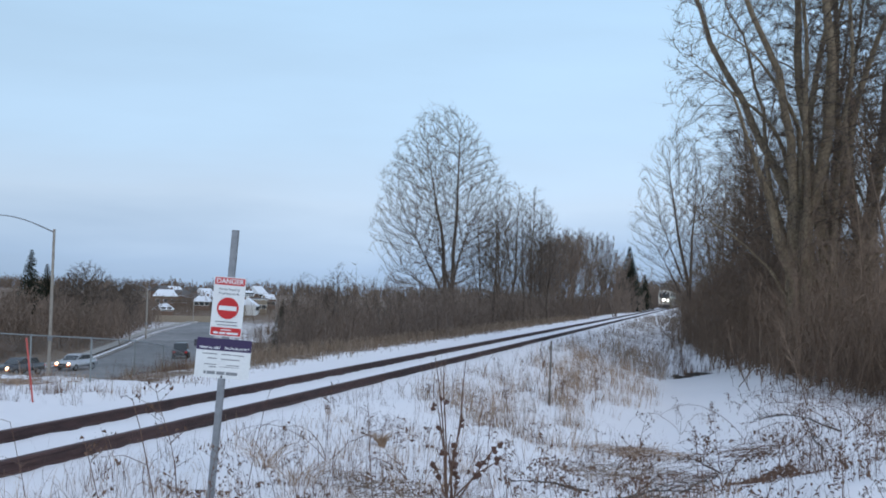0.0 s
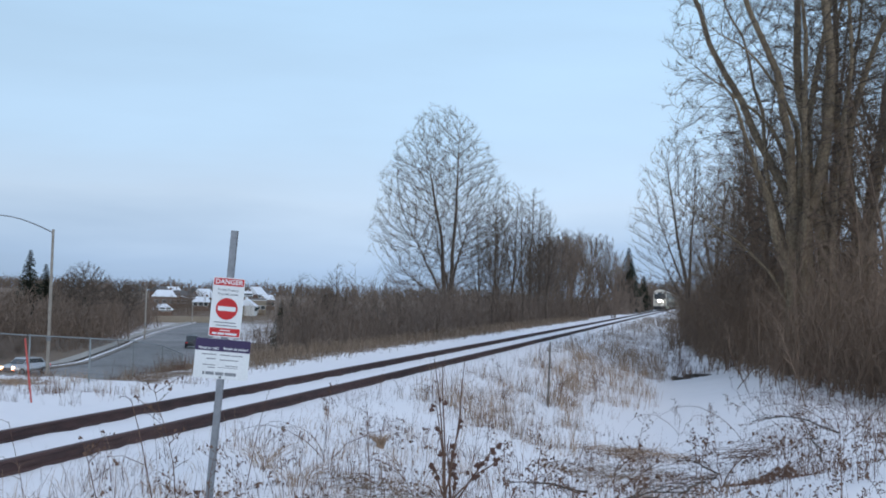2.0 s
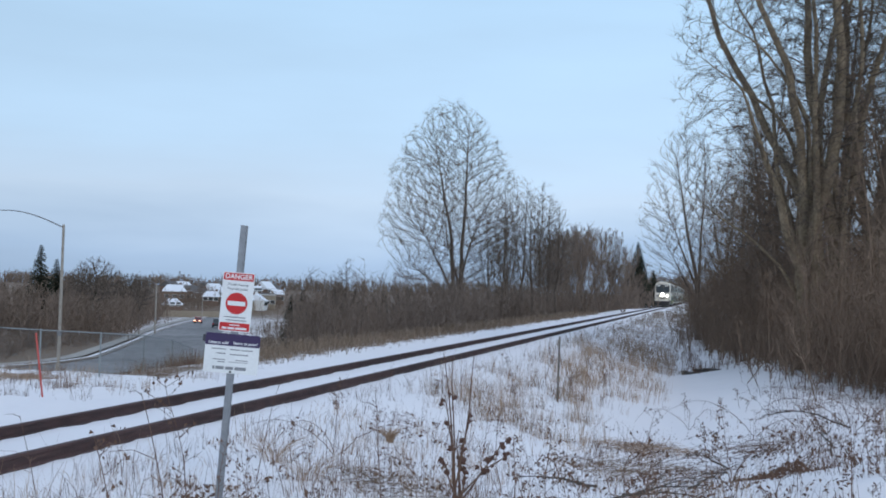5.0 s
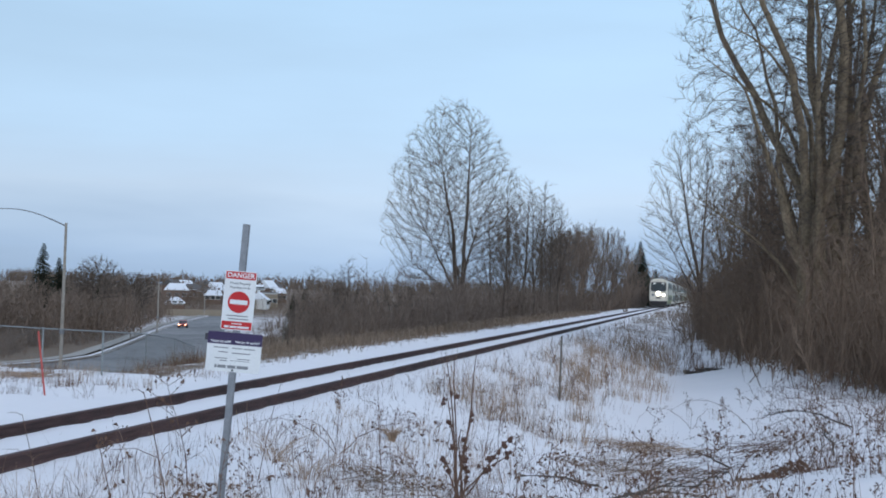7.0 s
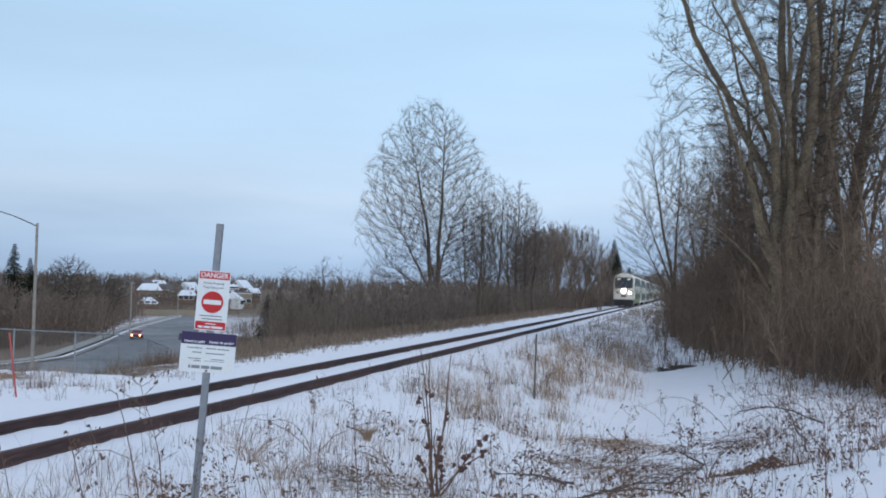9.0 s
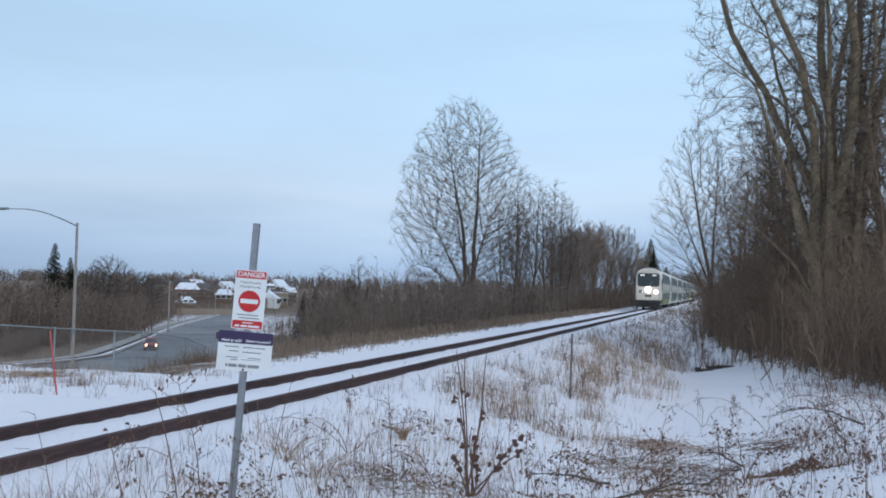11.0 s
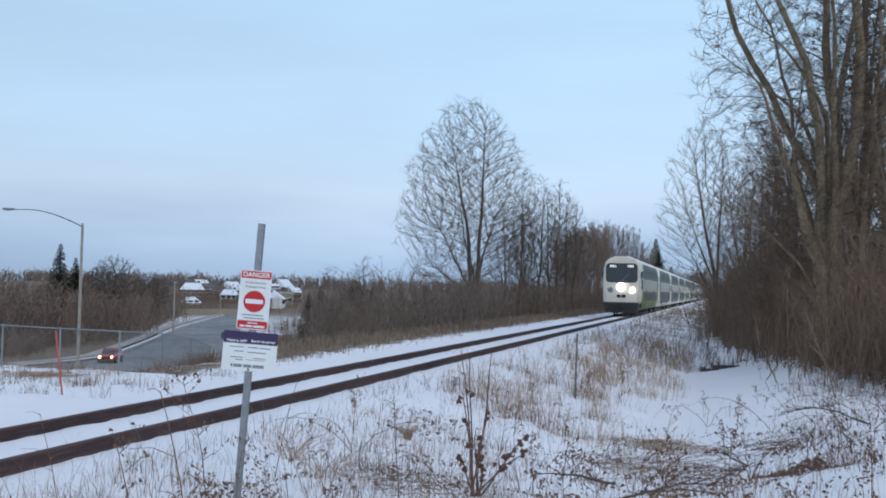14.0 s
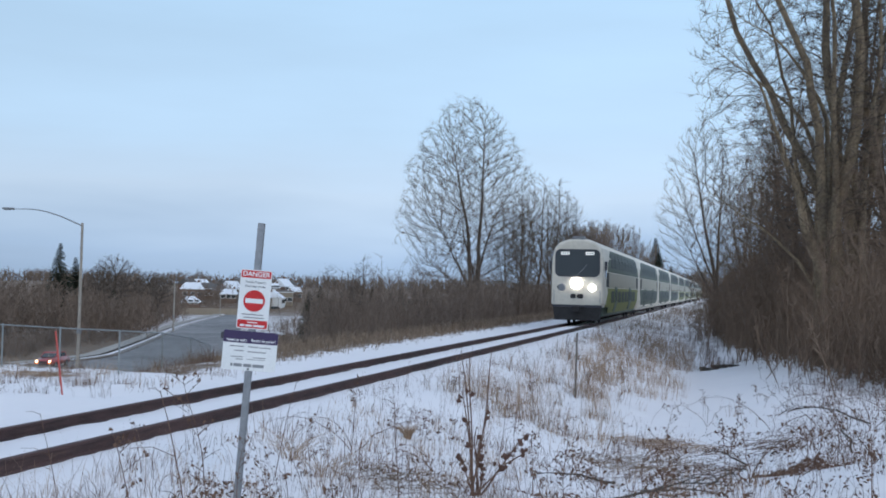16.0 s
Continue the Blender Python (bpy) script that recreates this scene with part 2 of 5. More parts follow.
def cover(x, y):
    """How much litter and dead grass shows through the snow, -1 (none) to 1 (bare)."""
    d = math.hypot(x - EYE[0], y)
    if -2.4 < x < 2.0:
        return -0.6
    if d > 500 and x < -50:
        return 0.6
    if x < -50 and d > 318:
        return 0.62
    if x < -40 and d > 172:
        return 0.38 + 0.15 * smooth01((d - 260) / 60)
    if x < -3.6:
        return -0.25 + 0.75 * smooth01((-4.2 - x) / 1.6) + 0.3 * smooth01((-30 - x) / 10) if y > 25 else (-0.25 if y < 20 else 0.05)
    if x < 0:
        return -0.5
    if x > 10.5 + 6 * smooth01((30 - y) / 14):
        return 0.30
    if y > 46 and x > 1.9:
        return 0.36 * smooth01((y - 48) / 26)
    if 4.6 < x < 8.2 and 14 < y < 40:
        return -0.22
    return -0.10


def axis(lo, hi, knots):
    """Coordinates from lo to hi whose step grows away from the fine stretch."""
    a, b, fine, grow = knots
    mid = list(np.arange(a, b + 1e-6, fine))
    s, v, up = fine, b, []
    while v < hi:
        s *= grow
        v += s
        up.append(v)
    s, v, down = fine, a, []
    while v > lo:
        s *= grow
        v -= s
        down.append(v)
    return down[::-1] + mid + up


def make_ground():
    xs = axis(-2600, 2600, (-9, 15, 0.18, 1.10))
    ys = axis(-60, 3800, (6, 46, 0.20, 1.07))
    nx = len(xs)
    verts = [(x, y, ground_z(x, y)) for y in ys for x in xs]
    faces = [(j * nx + i, j * nx + i + 1, (j + 1) * nx + i + 1, (j + 1) * nx + i) for j in range(len(ys) - 1) for i in range(nx - 1)]
    ob = raw("ground", verts, faces, "snow", smooth=True)
    col = ob.data.color_attributes.new("cover", "FLOAT_COLOR", "POINT")
    vals = []
    for x, y, z in verts:
        c = cover(x, y)
        vals += [c, c, c, 1]
    col.data.foreach_set("color", vals)
    return tagged(ob, "snow-covered ground with dead grass showing through", "ground", kind="structure")


make_ground()


def ribbon(name, line, half, lift, mat, label, category, step=6.0):
    pts = []
    for (x0, y0), (x1, y1) in zip(line, line[1:]):
        n = max(1, int(math.hypot(x1 - x0, y1 - y0) / step))
        pts += [(x0 + (x1 - x0) * i / n, y0 + (y1 - y0) * i / n) for i in range(n)]
    pts.append(line[-1])
    v, f = [], []
    for i, (x, y) in enumerate(pts):
        a, b = pts[max(0, i - 1)], pts[min(len(pts) - 1, i + 1)]
        t = Vector((b[0] - a[0], b[1] - a[1])).normalized()
        z = -5.45 - 0.0045 * math.hypot(x - EYE[0], y) + lift
        for u in (-half, half):
            v.append((x + t.y * u, y - t.x * u, z))
        if i:
            k = 2 * i
            f.append((k - 2, k - 1, k + 1, k))
    ob = raw(name, v, f, mat)
    return tagged(ob, label, category, kind="structure")


def bend(points, n=6):
    """A smooth line through the points."""
    out = []
    P = [points[0], *points, points[-1]]
    for i in range(1, len(P) - 2):
        for k in range(n):
            t = k / n
            c = []
            for a, b, d, e in zip(P[i - 1], P[i], P[i + 1], P[i + 2]):
                c.append(0.5 * (2 * b + (d - a) * t + (2 * a - 5 * b + 4 * d - e) * t * t + (3 * b - a - 3 * d + e) * t ** 3))
            out.append(tuple(c))
    return out + [points[-1]]


LANE = bend([site(*p) for p in ((346, -49), (340, -54), (330, -58.0), (318, -58.2), (295, -55.6), (270, -52.6), (245, -50), (205, -45.3), (175, -40.9), (150, -36.6), (116, -31.5), (108, -31), (100, -32), (92, -34.9), (85, -37.8), (78, -41), (66, -47.5))])


def beside(line, off):
    """The line moved sideways, to the right of its run for positive off."""
    out = []
    for i, (x, y) in enumerate(line):
        a, b = line[max(0, i - 1)], line[min(len(line) - 1, i + 1)]
        t = Vector((b[0] - a[0], b[1] - a[1])).normalized()
        out.append((x + t.y * off, y - t.x * off))
    return out


ROAD = beside(LANE, -2.3)
ribbon("road", beside(ROAD, -0.4), 5.2, 0.06, "asphalt", "wet grey asphalt road with salt-pale lanes", "road")
ribbon("kerb", beside(ROAD, 4.95), 0.15, 0.20, "concrete", "pale concrete kerb along the road", "kerb")
ribbon("pavement", beside(ROAD, 7.2), 0.8, 0.22, "concrete", "concrete pavement beside the road", "pavement")
ribbon("verge", beside(ROAD, 5.5), 0.24, 0.23, "snow", "ploughed snow strip between kerb and pavement", "snow bank")

# ---------- track ----------
def rail(side):
    v, f = [], []
    prof = [(-0.07, -0.17), (0.07, -0.17), (0.07, -0.155), (0.012, -0.13), (0.012, -0.045), (0.037, -0.035), (0.037, -0.006), (0.028, 0), (-0.028, 0), (-0.037, -0.006), (-0.037, -0.035), (-0.012, -0.045), (-0.012, -0.13), (-0.07, -0.155)]
    ys = [-25 + i * 1.0 for i in range(80)] + [56 + i * 12.0 for i in range(60)]
    n = len(prof)
    for j, y in enumerate(ys):
        wob = 0.006 * math.sin(y * 0.31 + side)
        v += [(side * 0.7525 + x + wob, y, z) for x, z in prof]
        if j:
            f += [((j - 1) * n + i, (j - 1) * n + (i + 1) % n, j * n + (i + 1) % n, j * n + i) for i in range(n)]
    ob = raw("rail", v, f, "rust")
    return tagged(ob, "rust-brown steel rail half sunk in snow", "rail", "rails of the track")


rail(-1)
rail(1)

# ---------- bare trees and brush ----------
def tube(v, f, pts, radii, n):
    """A tapering tube along the points."""
    k0 = len(v)
    up = Vector((0.31, 0.17, 0.93))
    for i, (p, r) in enumerate(zip(pts, radii)):
        d = (pts[min(i + 1, len(pts) - 1)] - pts[max(i - 1, 0)])
        a = d.cross(up)
        if a.length < 1e-5:
            a = Vector((1, 0, 0))
        a.normalize()
        b = d.cross(a).normalized()
        for k in range(n):
            w = 2 * math.pi * k / n
            v.append(p + (a * math.cos(w) + b * math.sin(w)) * r)
        if i:
            o = k0 + (i - 1) * n
            f += [(o + k, o + (k + 1) % n, o + n + (k + 1) % n, o + n + k) for k in range(n)]


def twig(v, f, p, q, r):
    """A thin twig that ends in a point."""
    d = q - p
    a = d.cross(Vector((0.31, 0.17, 0.93))).normalized() * r
    b = d.cross(a).normalized() * r
    o = len(v)
    v += [p + a, p - a * 0.5 + b * 0.87, p - a * 0.5 - b * 0.87, q]
    f += [(o, o + 1, o + 3), (o + 1, o + 2, o + 3), (o + 2, o, o + 3)]


def sprout(rng, v, f, p, d, length, r, level, spec, child=None, thin=0.005, first=0.32, crown=None):
    """One limb and, along it, its own limbs. spec: per level (count, length share, angle, rise, bend, sides)."""
    count, share, angle, rise, wob, sides = spec[level]
    if level + 1 == len(spec):
        twig(v, f, p, p + (d + Vector((0, 0, rise))).normalized() * length, max(thin * 1.5, r))
        return
    steps = (8, 6, 3, 2)[level]
    rise, wob = rise * 4 / steps, wob * 4 / steps
    pts, radii, dirs = [p.copy()], [r * (1.25 if level == 0 else 1)], [d.copy()]
    q, w = p.copy(), d.copy()
    for i in range(steps):
        w = (w + Vector((rng.gauss(0, wob), rng.gauss(0, wob), rng.gauss(0, wob) + rise))).normalized()
        q = q + w * (length / steps)
        pts.append(q.copy())
        dirs.append(w.copy())
        radii.append(max(thin, r * (1 - 0.82 * (i + 1) / steps)))
    tube(v, f, pts, radii, sides)
    lo = first if level == 0 else 0.18
    cv, cf = child or (v, f)
    for c in range(count):
        t = lo + (1 - lo) * ((c + rng.random()) / count)
        i = min(steps - 1, int(t * steps))
        u = t * steps - i
        at = pts[i].lerp(pts[i + 1], u)
        rr = radii[i] + (radii[i + 1] - radii[i]) * u
        w = dirs[i + 1]
        side = w.cross(Vector((rng.gauss(0, 1), rng.gauss(0, 1), rng.gauss(0, 1)))).normalized()
        a = radians(angle * (0.7 + 0.6 * rng.random()) * ((1.3 - 0.7 * t) if level == 0 else 1.0))
        nd = (w * math.cos(a) + side * math.sin(a)).normalized()
        if crown and level == 0:      # limbs end on an egg-shaped outline (middle height, half width, half height), no longer than the fourth number and shifted by the fifth
            zc, rx, rz, cap, cx = crown
            q, g = Vector(((at.x - cx) / rx, at.y / rx, (at.z - zc) / rz)), Vector((nd.x / rx, nd.y / rx, nd.z / rz))
            h2, qg = g.length_squared, q.dot(g)
            reach = (-qg + math.sqrt(max(0.0, qg * qg - h2 * (q.length_squared - 1)))) / h2
            sprout(rng, cv, cf, at, nd, max(0.8, min(reach, cap) * (0.80 + 0.16 * rng.random())), rr * 0.5, 1, spec, None, thin)
            continue
        sprout(rng, cv, cf, at, nd, length * share * (0.65 + 0.7 * rng.random()) * ((1.32 - 0.85 * t) if level == 0 else (1.15 - 0.55 * t)), rr * (0.55 if level == 0 else 0.5), level + 1, spec, None, thin)


def bare_tree(seed, height, girth, spec, mat="bark", stems=((0.0, 0.0, 1.0),), lean=0.03, first=0.32, thin=0.006, label="", group="bare trees", crown=None):
    """stems: (heading, outward tilt, size) of each trunk."""
    rng = random.Random(seed)
    thing = empty("bare_tree")
    cv, cf = [], []
    for w, k, size in stems:
        d = Vector((math.cos(w) * k + rng.gauss(0, lean), math.sin(w) * k + rng.gauss(0, lean), 1)).normalized()
        b = Vector((math.cos(w), math.sin(w), 0)) * girth * (1.0 if len(stems) > 1 else 0)
        tv, tf = [], []
        sprout(rng, tv, tf, b - Vector((0, 0, 0.5)), d, height * (0.6 + 0.4 * size), girth * size, 0, spec, (cv, cf), thin, first, crown)
        raw("trunk", tv, tf, mat, thing, smooth=True)
    raw("crown", cv, cf, mat, thing, "leafless crown of fine twigs", smooth=True)
    return tagged(thing, label, "tree", group)


def put(thing, x, y, turn=0.0, size=1.0, dz=0.0):
    thing.matrix_world = pose(x, y, ground_z(x, y) + dz, 0, 0, turn) @ Matrix.Scale(size, 4)
    return thing


def again(thing, x, y, turn=0.0, size=1.0, dz=0.0):
    ob = copy_thing(thing, Matrix())
    ob.matrix_world = pose(x, y, ground_z(x, y) + dz, 0, 0, turn) @ Matrix.Scale(size, 4)
    return ob


def colonize(seed, starts, room, n, step, kill, lift, thin, twigs, reach=99.0):
    """Branches that grow from the start nodes (place, parent) into the free room, an egg (middle, half width, half depth, half height).
    Returns vertices and faces of the new limbs and twigs."""
    rng = np.random.RandomState(seed)
    mid, rx, ry, rz = room
    q = rng.normal(size=(n, 3))
    q *= (rng.random_sample(n) ** (1 / 2.6) / np.linalg.norm(q, axis=1))[:, None]
    q[:, :2] *= (1 - 0.28 * q[:, 2:3])                     # wider below than above
    goal = q * (rx, ry, rz) + mid
    P = [np.array(p, float) for p, _ in starts]
    up = [k for _, k in starts]
    near, best = np.zeros(n, int), np.full(n, 1e9)
    fresh, n0 = list(range(len(P))), len(P)
    alive, sons = np.ones(n, bool), {}
    for _ in range(150):
        F = np.array([P[k] for k in fresh])
        d = np.linalg.norm(goal[:, None, :] - F[None, :, :], axis=2)
        k = d.argmin(1)
        dk = d[np.arange(n), k]
        better = dk < best
        best[better], near[better] = dk[better], np.array(fresh)[k[better]]
        alive &= best > kill
        act = np.nonzero(alive & (best < reach))[0]
        if len(act) == 0:
            break
        pull, who = {}, {}
        for a in act:
            v = goal[a] - P[near[a]]
            pull[near[a]] = pull.get(near[a], 0) + v / np.linalg.norm(v)
            who.setdefault(near[a], []).append(a)
        fresh = []
        for k in sorted(pull):
            v = pull[k] / (np.linalg.norm(pull[k]) + 1e-6)
            if up[k] >= 0:
                w = P[k] - P[up[k]]
                v = v + 0.85 * w / (np.linalg.norm(w) + 1e-6)
            v = v + (0, 0, lift) + rng.normal(size=3) * 0.06
            p = P[k] + v / np.linalg.norm(v) * step
            if len(sons.get(k, ())) > 2 or any(np.linalg.norm(P[m] - p) < 0.55 * step for m in sons.get(k, ())):
                alive[who[k]] = False           # this bud can get no closer
                continue
            sons.setdefault(k, []).append(len(P))
            fresh.append(len(P))
            P.append(p)
            up.append(k)
        if not fresh:
            break
        if len(P) > 20000:
            break
    N = len(P)
    kids = [[] for _ in range(N)]
    for k in range(n0, N):
        kids[up[k]].append(k)
    load = np.zeros(N)
    for k in range(N - 1, -1, -1):
        if not kids[k]:
            load[k] = thin ** 2.05
        if up[k] >= 0:
            load[up[k]] += load[k]
    R = load ** (1 / 2.05)
    v, f = [], []
    todo = [(k, c) for k in range(n0) for c in kids[k]]
    while todo:
        a, b = todo.pop()
        line = [a, b]
        while kids[line[-1]]:
            c = sorted(kids[line[-1]], key=lambda m: -R[m])
            todo += [(line[-1], m) for m in c[1:]]
            line.append(c[0])
        pts = [Vector(P[m]) for m in line]
        rad = [float(R[line[1]])] + [float(R[m]) for m in line[1:]]
        tube(v, f, pts, rad, 6 if rad[0] > 0.06 else (4 if rad[0] > 0.025 else 3))
    count, length, angle = twigs
    for k in range(n0, N):
        if R[k] < thin * 3.2:
            w = Vector(P[k] - P[up[k]]).normalized()
            for _ in range(count + (2 if not kids[k] else 0)):
                side = w.cross(Vector(rng.normal(size=3))).normalized()
                a = radians(angle * (0.5 + 0.9 * rng.random_sample()))
                e = (w * math.cos(a) + side * math.sin(a) + Vector((0, 0, 0.25))).normalized()
                p = Vector(P[k]) - w * step * float(rng.random_sample())
                twig(v, f, p, p + e * length * float(0.5 + 0.8 * rng.random_sample()), thin)
    return v, f


def limb_tree(seed, limbs, room, grow, thin, twigs, label, mat="bark", crown_mat="bark_dark", wave=6):
    """Stems that rise upright from one foot and then lean away: (aside, behind, height of the bend, lean at the bend, lean at the tip, depth lean, length above the bend, radius);
    grow: how many places of the crown are filled, step, gap and upward pull of the branches."""
    rng = random.Random(seed)
    thing = empty("bare_tree")
    starts = []
    for u, w, h0, a0, a1, sw, ln, r in limbs:
        p = Vector((u, w, -0.5))
        pts, radii = [p.copy()], [r * 1.5]
        for k in range(1, 4):
            p = Vector((u + rng.gauss(0, 0.04), w + rng.gauss(0, 0.04), -0.5 + (h0 + 0.5) * k / 3))
            pts.append(p.copy())
            radii.append(r * (1.4 - 0.12 * k))
        n = 12
        da = db = 0
        for k in range(n):
            t = (k + 1) / n
            da, db = 0.6 * da + rng.gauss(0, wave), 0.6 * db + rng.gauss(0, wave)
            a, b = radians(a0 + (a1 - a0) * t ** 0.8 + da), radians(sw + db)
            p = p + Vector((-math.sin(a), math.sin(b), math.cos(a) * math.cos(b))).normalized() * ln / n
            pts.append(p.copy())
            radii.append(max(thin * 1.5, r * (1.02 - 0.90 * t)))
        tv, tf = [], []
        tube(tv, tf, pts, radii, 9)
        raw("trunk", tv, tf, mat, thing, smooth=True)
        for k in range(2, len(pts) - 1):
            for t in (0, 0.5):
                starts.append((tuple(pts[k].lerp(pts[k + 1], t)), len(starts) - 1 if (k > 2 or t) else -1))
        starts.append((tuple(pts[-1]), len(starts) - 1))
    n, step, kill, lift, reach = grow
    cv, cf = colonize(seed, starts, room, n, step, kill, lift, thin, twigs, reach)
    raw("crown", cv, cf, crown_mat, thing, "leafless crown of fine twigs", smooth=True)
    return tagged(thing, label, "tree", "bare trees")


# the tall open-grown tree beyond the track, and its neighbours
big = limb_tree(12, ((-0.2, 0, 5.0, 7, 5, 4, 12.5, 0.20), (0.5, 0, 5.5, -2, 0, -4, 13.0, 0.19), (0.2, 0.2, 5.0, 14, 12, 16, 7.0, 0.12), (0.5, -0.1, 4.6, -16, -14, -12, 6.5, 0.12), (-0.2, 0, 4.2, 34, 26, -6, 6.0, 0.12), (-0.2, 0.1, 3.6, 58, 50, 6, 4.2, 0.09)),
                ((-0.6, 0, 12.2), 6.3, 5.6, 9.3), (7500, 0.28, 0.38, 0.62, 99), 0.0086, (2, 0.75, 30),
                "tall leafless tree with a broad rounded crown beside the track", "bark_dark", wave=3)
put(big, *site(98, 2.75), math.degrees(TURN))
slim = limb_tree(5, ((0, 0, 3.0, 2, 1, 2, 11.4, 0.11), (0.05, 0, 4.5, -10, -6, -6, 6.0, 0.06), (0, 0, 4.0, 14, 8, 6, 6.0, 0.06)),
                 ((0, 0, 8.6), 2.3, 2.3, 6.4), (1100, 0.32, 0.42, 0.70, 99), 0.0095, (2, 0.8, 26),
                 "slender leafless tree in the thicket beyond the track", "bark_dark", wave=2)
put(slim, *site(108, 8.2), 0)
for fwd, rgt, tr, sz in ((104, 6.1, 90, 0.86), (112, 10.0, 200, 1.0), (118, 12.6, 300, 1.0), (122, 9.5, 40, 0.92), (126, 14.4, 140, 0.95), (100, 7.2, 250, 0.74), (114, 11.4, 20, 0.9), (120, 14.6, 170, 0.86),
                         (92, -9.6, 10, 0.58), (95, -8.2, 120, 0.54), (90, -7.2, 220, 0.52), (88, -6.4, 330, 0.56), (94, -11.0, 75, 0.48)):
    again(slim, *site(fwd, rgt), tr, sz)
bushy = bare_tree(8, 12, 0.12, [(15, 0.55, 34, 0.05, 0.04, 5), (9, 0.45, 26, 0.12, 0.06, 4), (7, 0.5, 24, 0.12, 0.08, 3), (4, 0.55, 24, 0.12, 0.1, 3)],
                  mat="brush_far", stems=((0.5, 0.26, 1.0), (2.6, 0.26, 0.9), (4.6, 0.26, 0.85)), first=0.06, thin=0.010, crown=(5.6, 4.3, 6.0, 9, 0), label="bushy leafless tree with dense fine branches")
put(bushy, *site(140, 18.6), 0, 1.0)
for fwd, rgt, tr, sz in ((146, 21.8, 80, 1.05), (150, 24.8, 190, 1.0), (156, 22, 260, 1.1), (135, 16.0, 310, 0.88), (150, 17, 200, 0.95), (148, 27.4, 120, 0.8), (160, 27.0, 30, 0.75), (143, 20, 30, 0.98), (152, 19.5, 290, 1.05),
                         (290, 55, 0, 0.7), (300, 61, 50, 0.7), (310, 66, 100, 0.75), (300, 71, 10, 0.7), (320, 77, 150, 0.8), (330, 72, 220, 0.7)):
    again(bushy, *site(fwd, rgt), tr, sz)
feather = limb_tree(23, ((0, 0, 4.0, 12, 10, 2, 8.6, 0.13), (0.1, 0, 4.0, -4, -4, 6, 8.0, 0.11), (0, 0, 2.6, 34, 28, -6, 5.0, 0.07), (0, 0, 3.4, 24, 20, 8, 6.0, 0.08)),
                    ((-1.0, 0, 8.9), 3.0, 2.8, 6.2), (2300, 0.26, 0.36, 0.75, 99), 0.0066, (2, 0.7, 24),
                    "leafless tree with fanned fine branches at the wood's edge", "bark_dark", wave=2)
put(feather, *site(74, 18.8), math.degrees(TURN))
again(feather, *site(84, 23.5), 30, 0.85)


# the great trees of the wood beside the ditch
great = limb_tree(43, ((-0.30, -0.2, 3.0, 20, 31, -4, 7.6, 0.19), (-0.22, 0.1, 4.6, 11, 31, 3, 14, 0.19), (-0.02, 0.3, 5.2, 7, 17, 6, 15, 0.17), (0.12, -0.1, 4.0, 1, -2, 0, 17, 0.25),
                        (0.32, 0.2, 5.0, -6, -11, 5, 15, 0.16), (-0.1, 0.6, 3.4, 13, 22, 10, 12, 0.11), (0.02, -0.4, 4.2, 4, 11, -7, 13, 0.13), (-0.38, 0.0, 2.6, 30, 62, 4, 5.0, 0.07), (-0.2, 0.5, 7.0, 22, 52, 8, 5.5, 0.09), (-0.1, 0.0, 8.4, 18, 60, -4, 5.0, 0.08)),
                  ((0.5, 0.3, 12.8), 5.2, 4.0, 10.2), (11000, 0.26, 0.36, 0.30, 3.2), 0.0062, (2, 0.5, 42), "huge leafless many-stemmed tree at the edge of the wood")
put(great, *site(37, 13.3), math.degrees(TURN))
twin = limb_tree(47, ((0.0, 0.0, 3.5, 3, 6, 0, 16, 0.25), (0.15, 0.1, 5.5, -8, -24, 3, 13, 0.16), (0.22, -0.1, 3.2, -46, -72, -4, 5, 0.09), (-0.1, 0.4, 4.8, -2, -8, 6, 15, 0.13), (0.0, -0.3, 6.4, 8, 18, -6, 11, 0.11)),
                 ((0.6, 0.3, 12.6), 4.4, 3.4, 9.6), (6000, 0.26, 0.36, 0.30, 3.2), 0.0062, (2, 0.5, 42), "large leafless forked tree at the edge of the wood")
put(twin, *site(37.6, 14.55), math.degrees(TURN))
again(twin, *site(39.5, 16.6), 40, 0.95)
pole = bare_tree(77, 13, 0.11, [(20, 0.26, 44, 0.06, 0.07, 5), (8, 0.5, 44, 0.04, 0.14, 4), (6, 0.55, 42, 0.02, 0.2, 3), (3, 0.6, 40, 0.05, 0.2, 3)],
                 thin=0.006, first=0.2, mat="brush", label="thin leafless tree among the undergrowth of the wood")
put(pole, *site(48, 15.0), 0)
rng = random.Random(3)
for fwd, rgt, sz in ((52, 16.8, 0.85), (46, 16.4, 0.75), (55, 18.4, 0.9), (42, 13.4, 0.6), (40, 15.8, 0.85), (50, 19.0, 0.95), (58, 17.4, 0.9), (45, 19.6, 1.1), (35, 15.6, 0.8), (62, 19.8, 0.95), (39, 17.9, 1.0), (33, 14.0, 0.6), (36, 12.6, 0.5), (66, 21.5, 0.9), (44, 18.9, 1.5), (44, 14.4, 0.8), (45, 17.4, 1.3), (47, 19.4, 1.4), (47, 14.9, 0.85), (50, 16.2, 0.9), (56, 15.6, 0.7), (60, 17.0, 0.8), (64, 18.6, 0.8), (54, 16.0, 0.75)):
    again(pole, *site(fwd, rgt), rng.uniform(0, 360), sz)


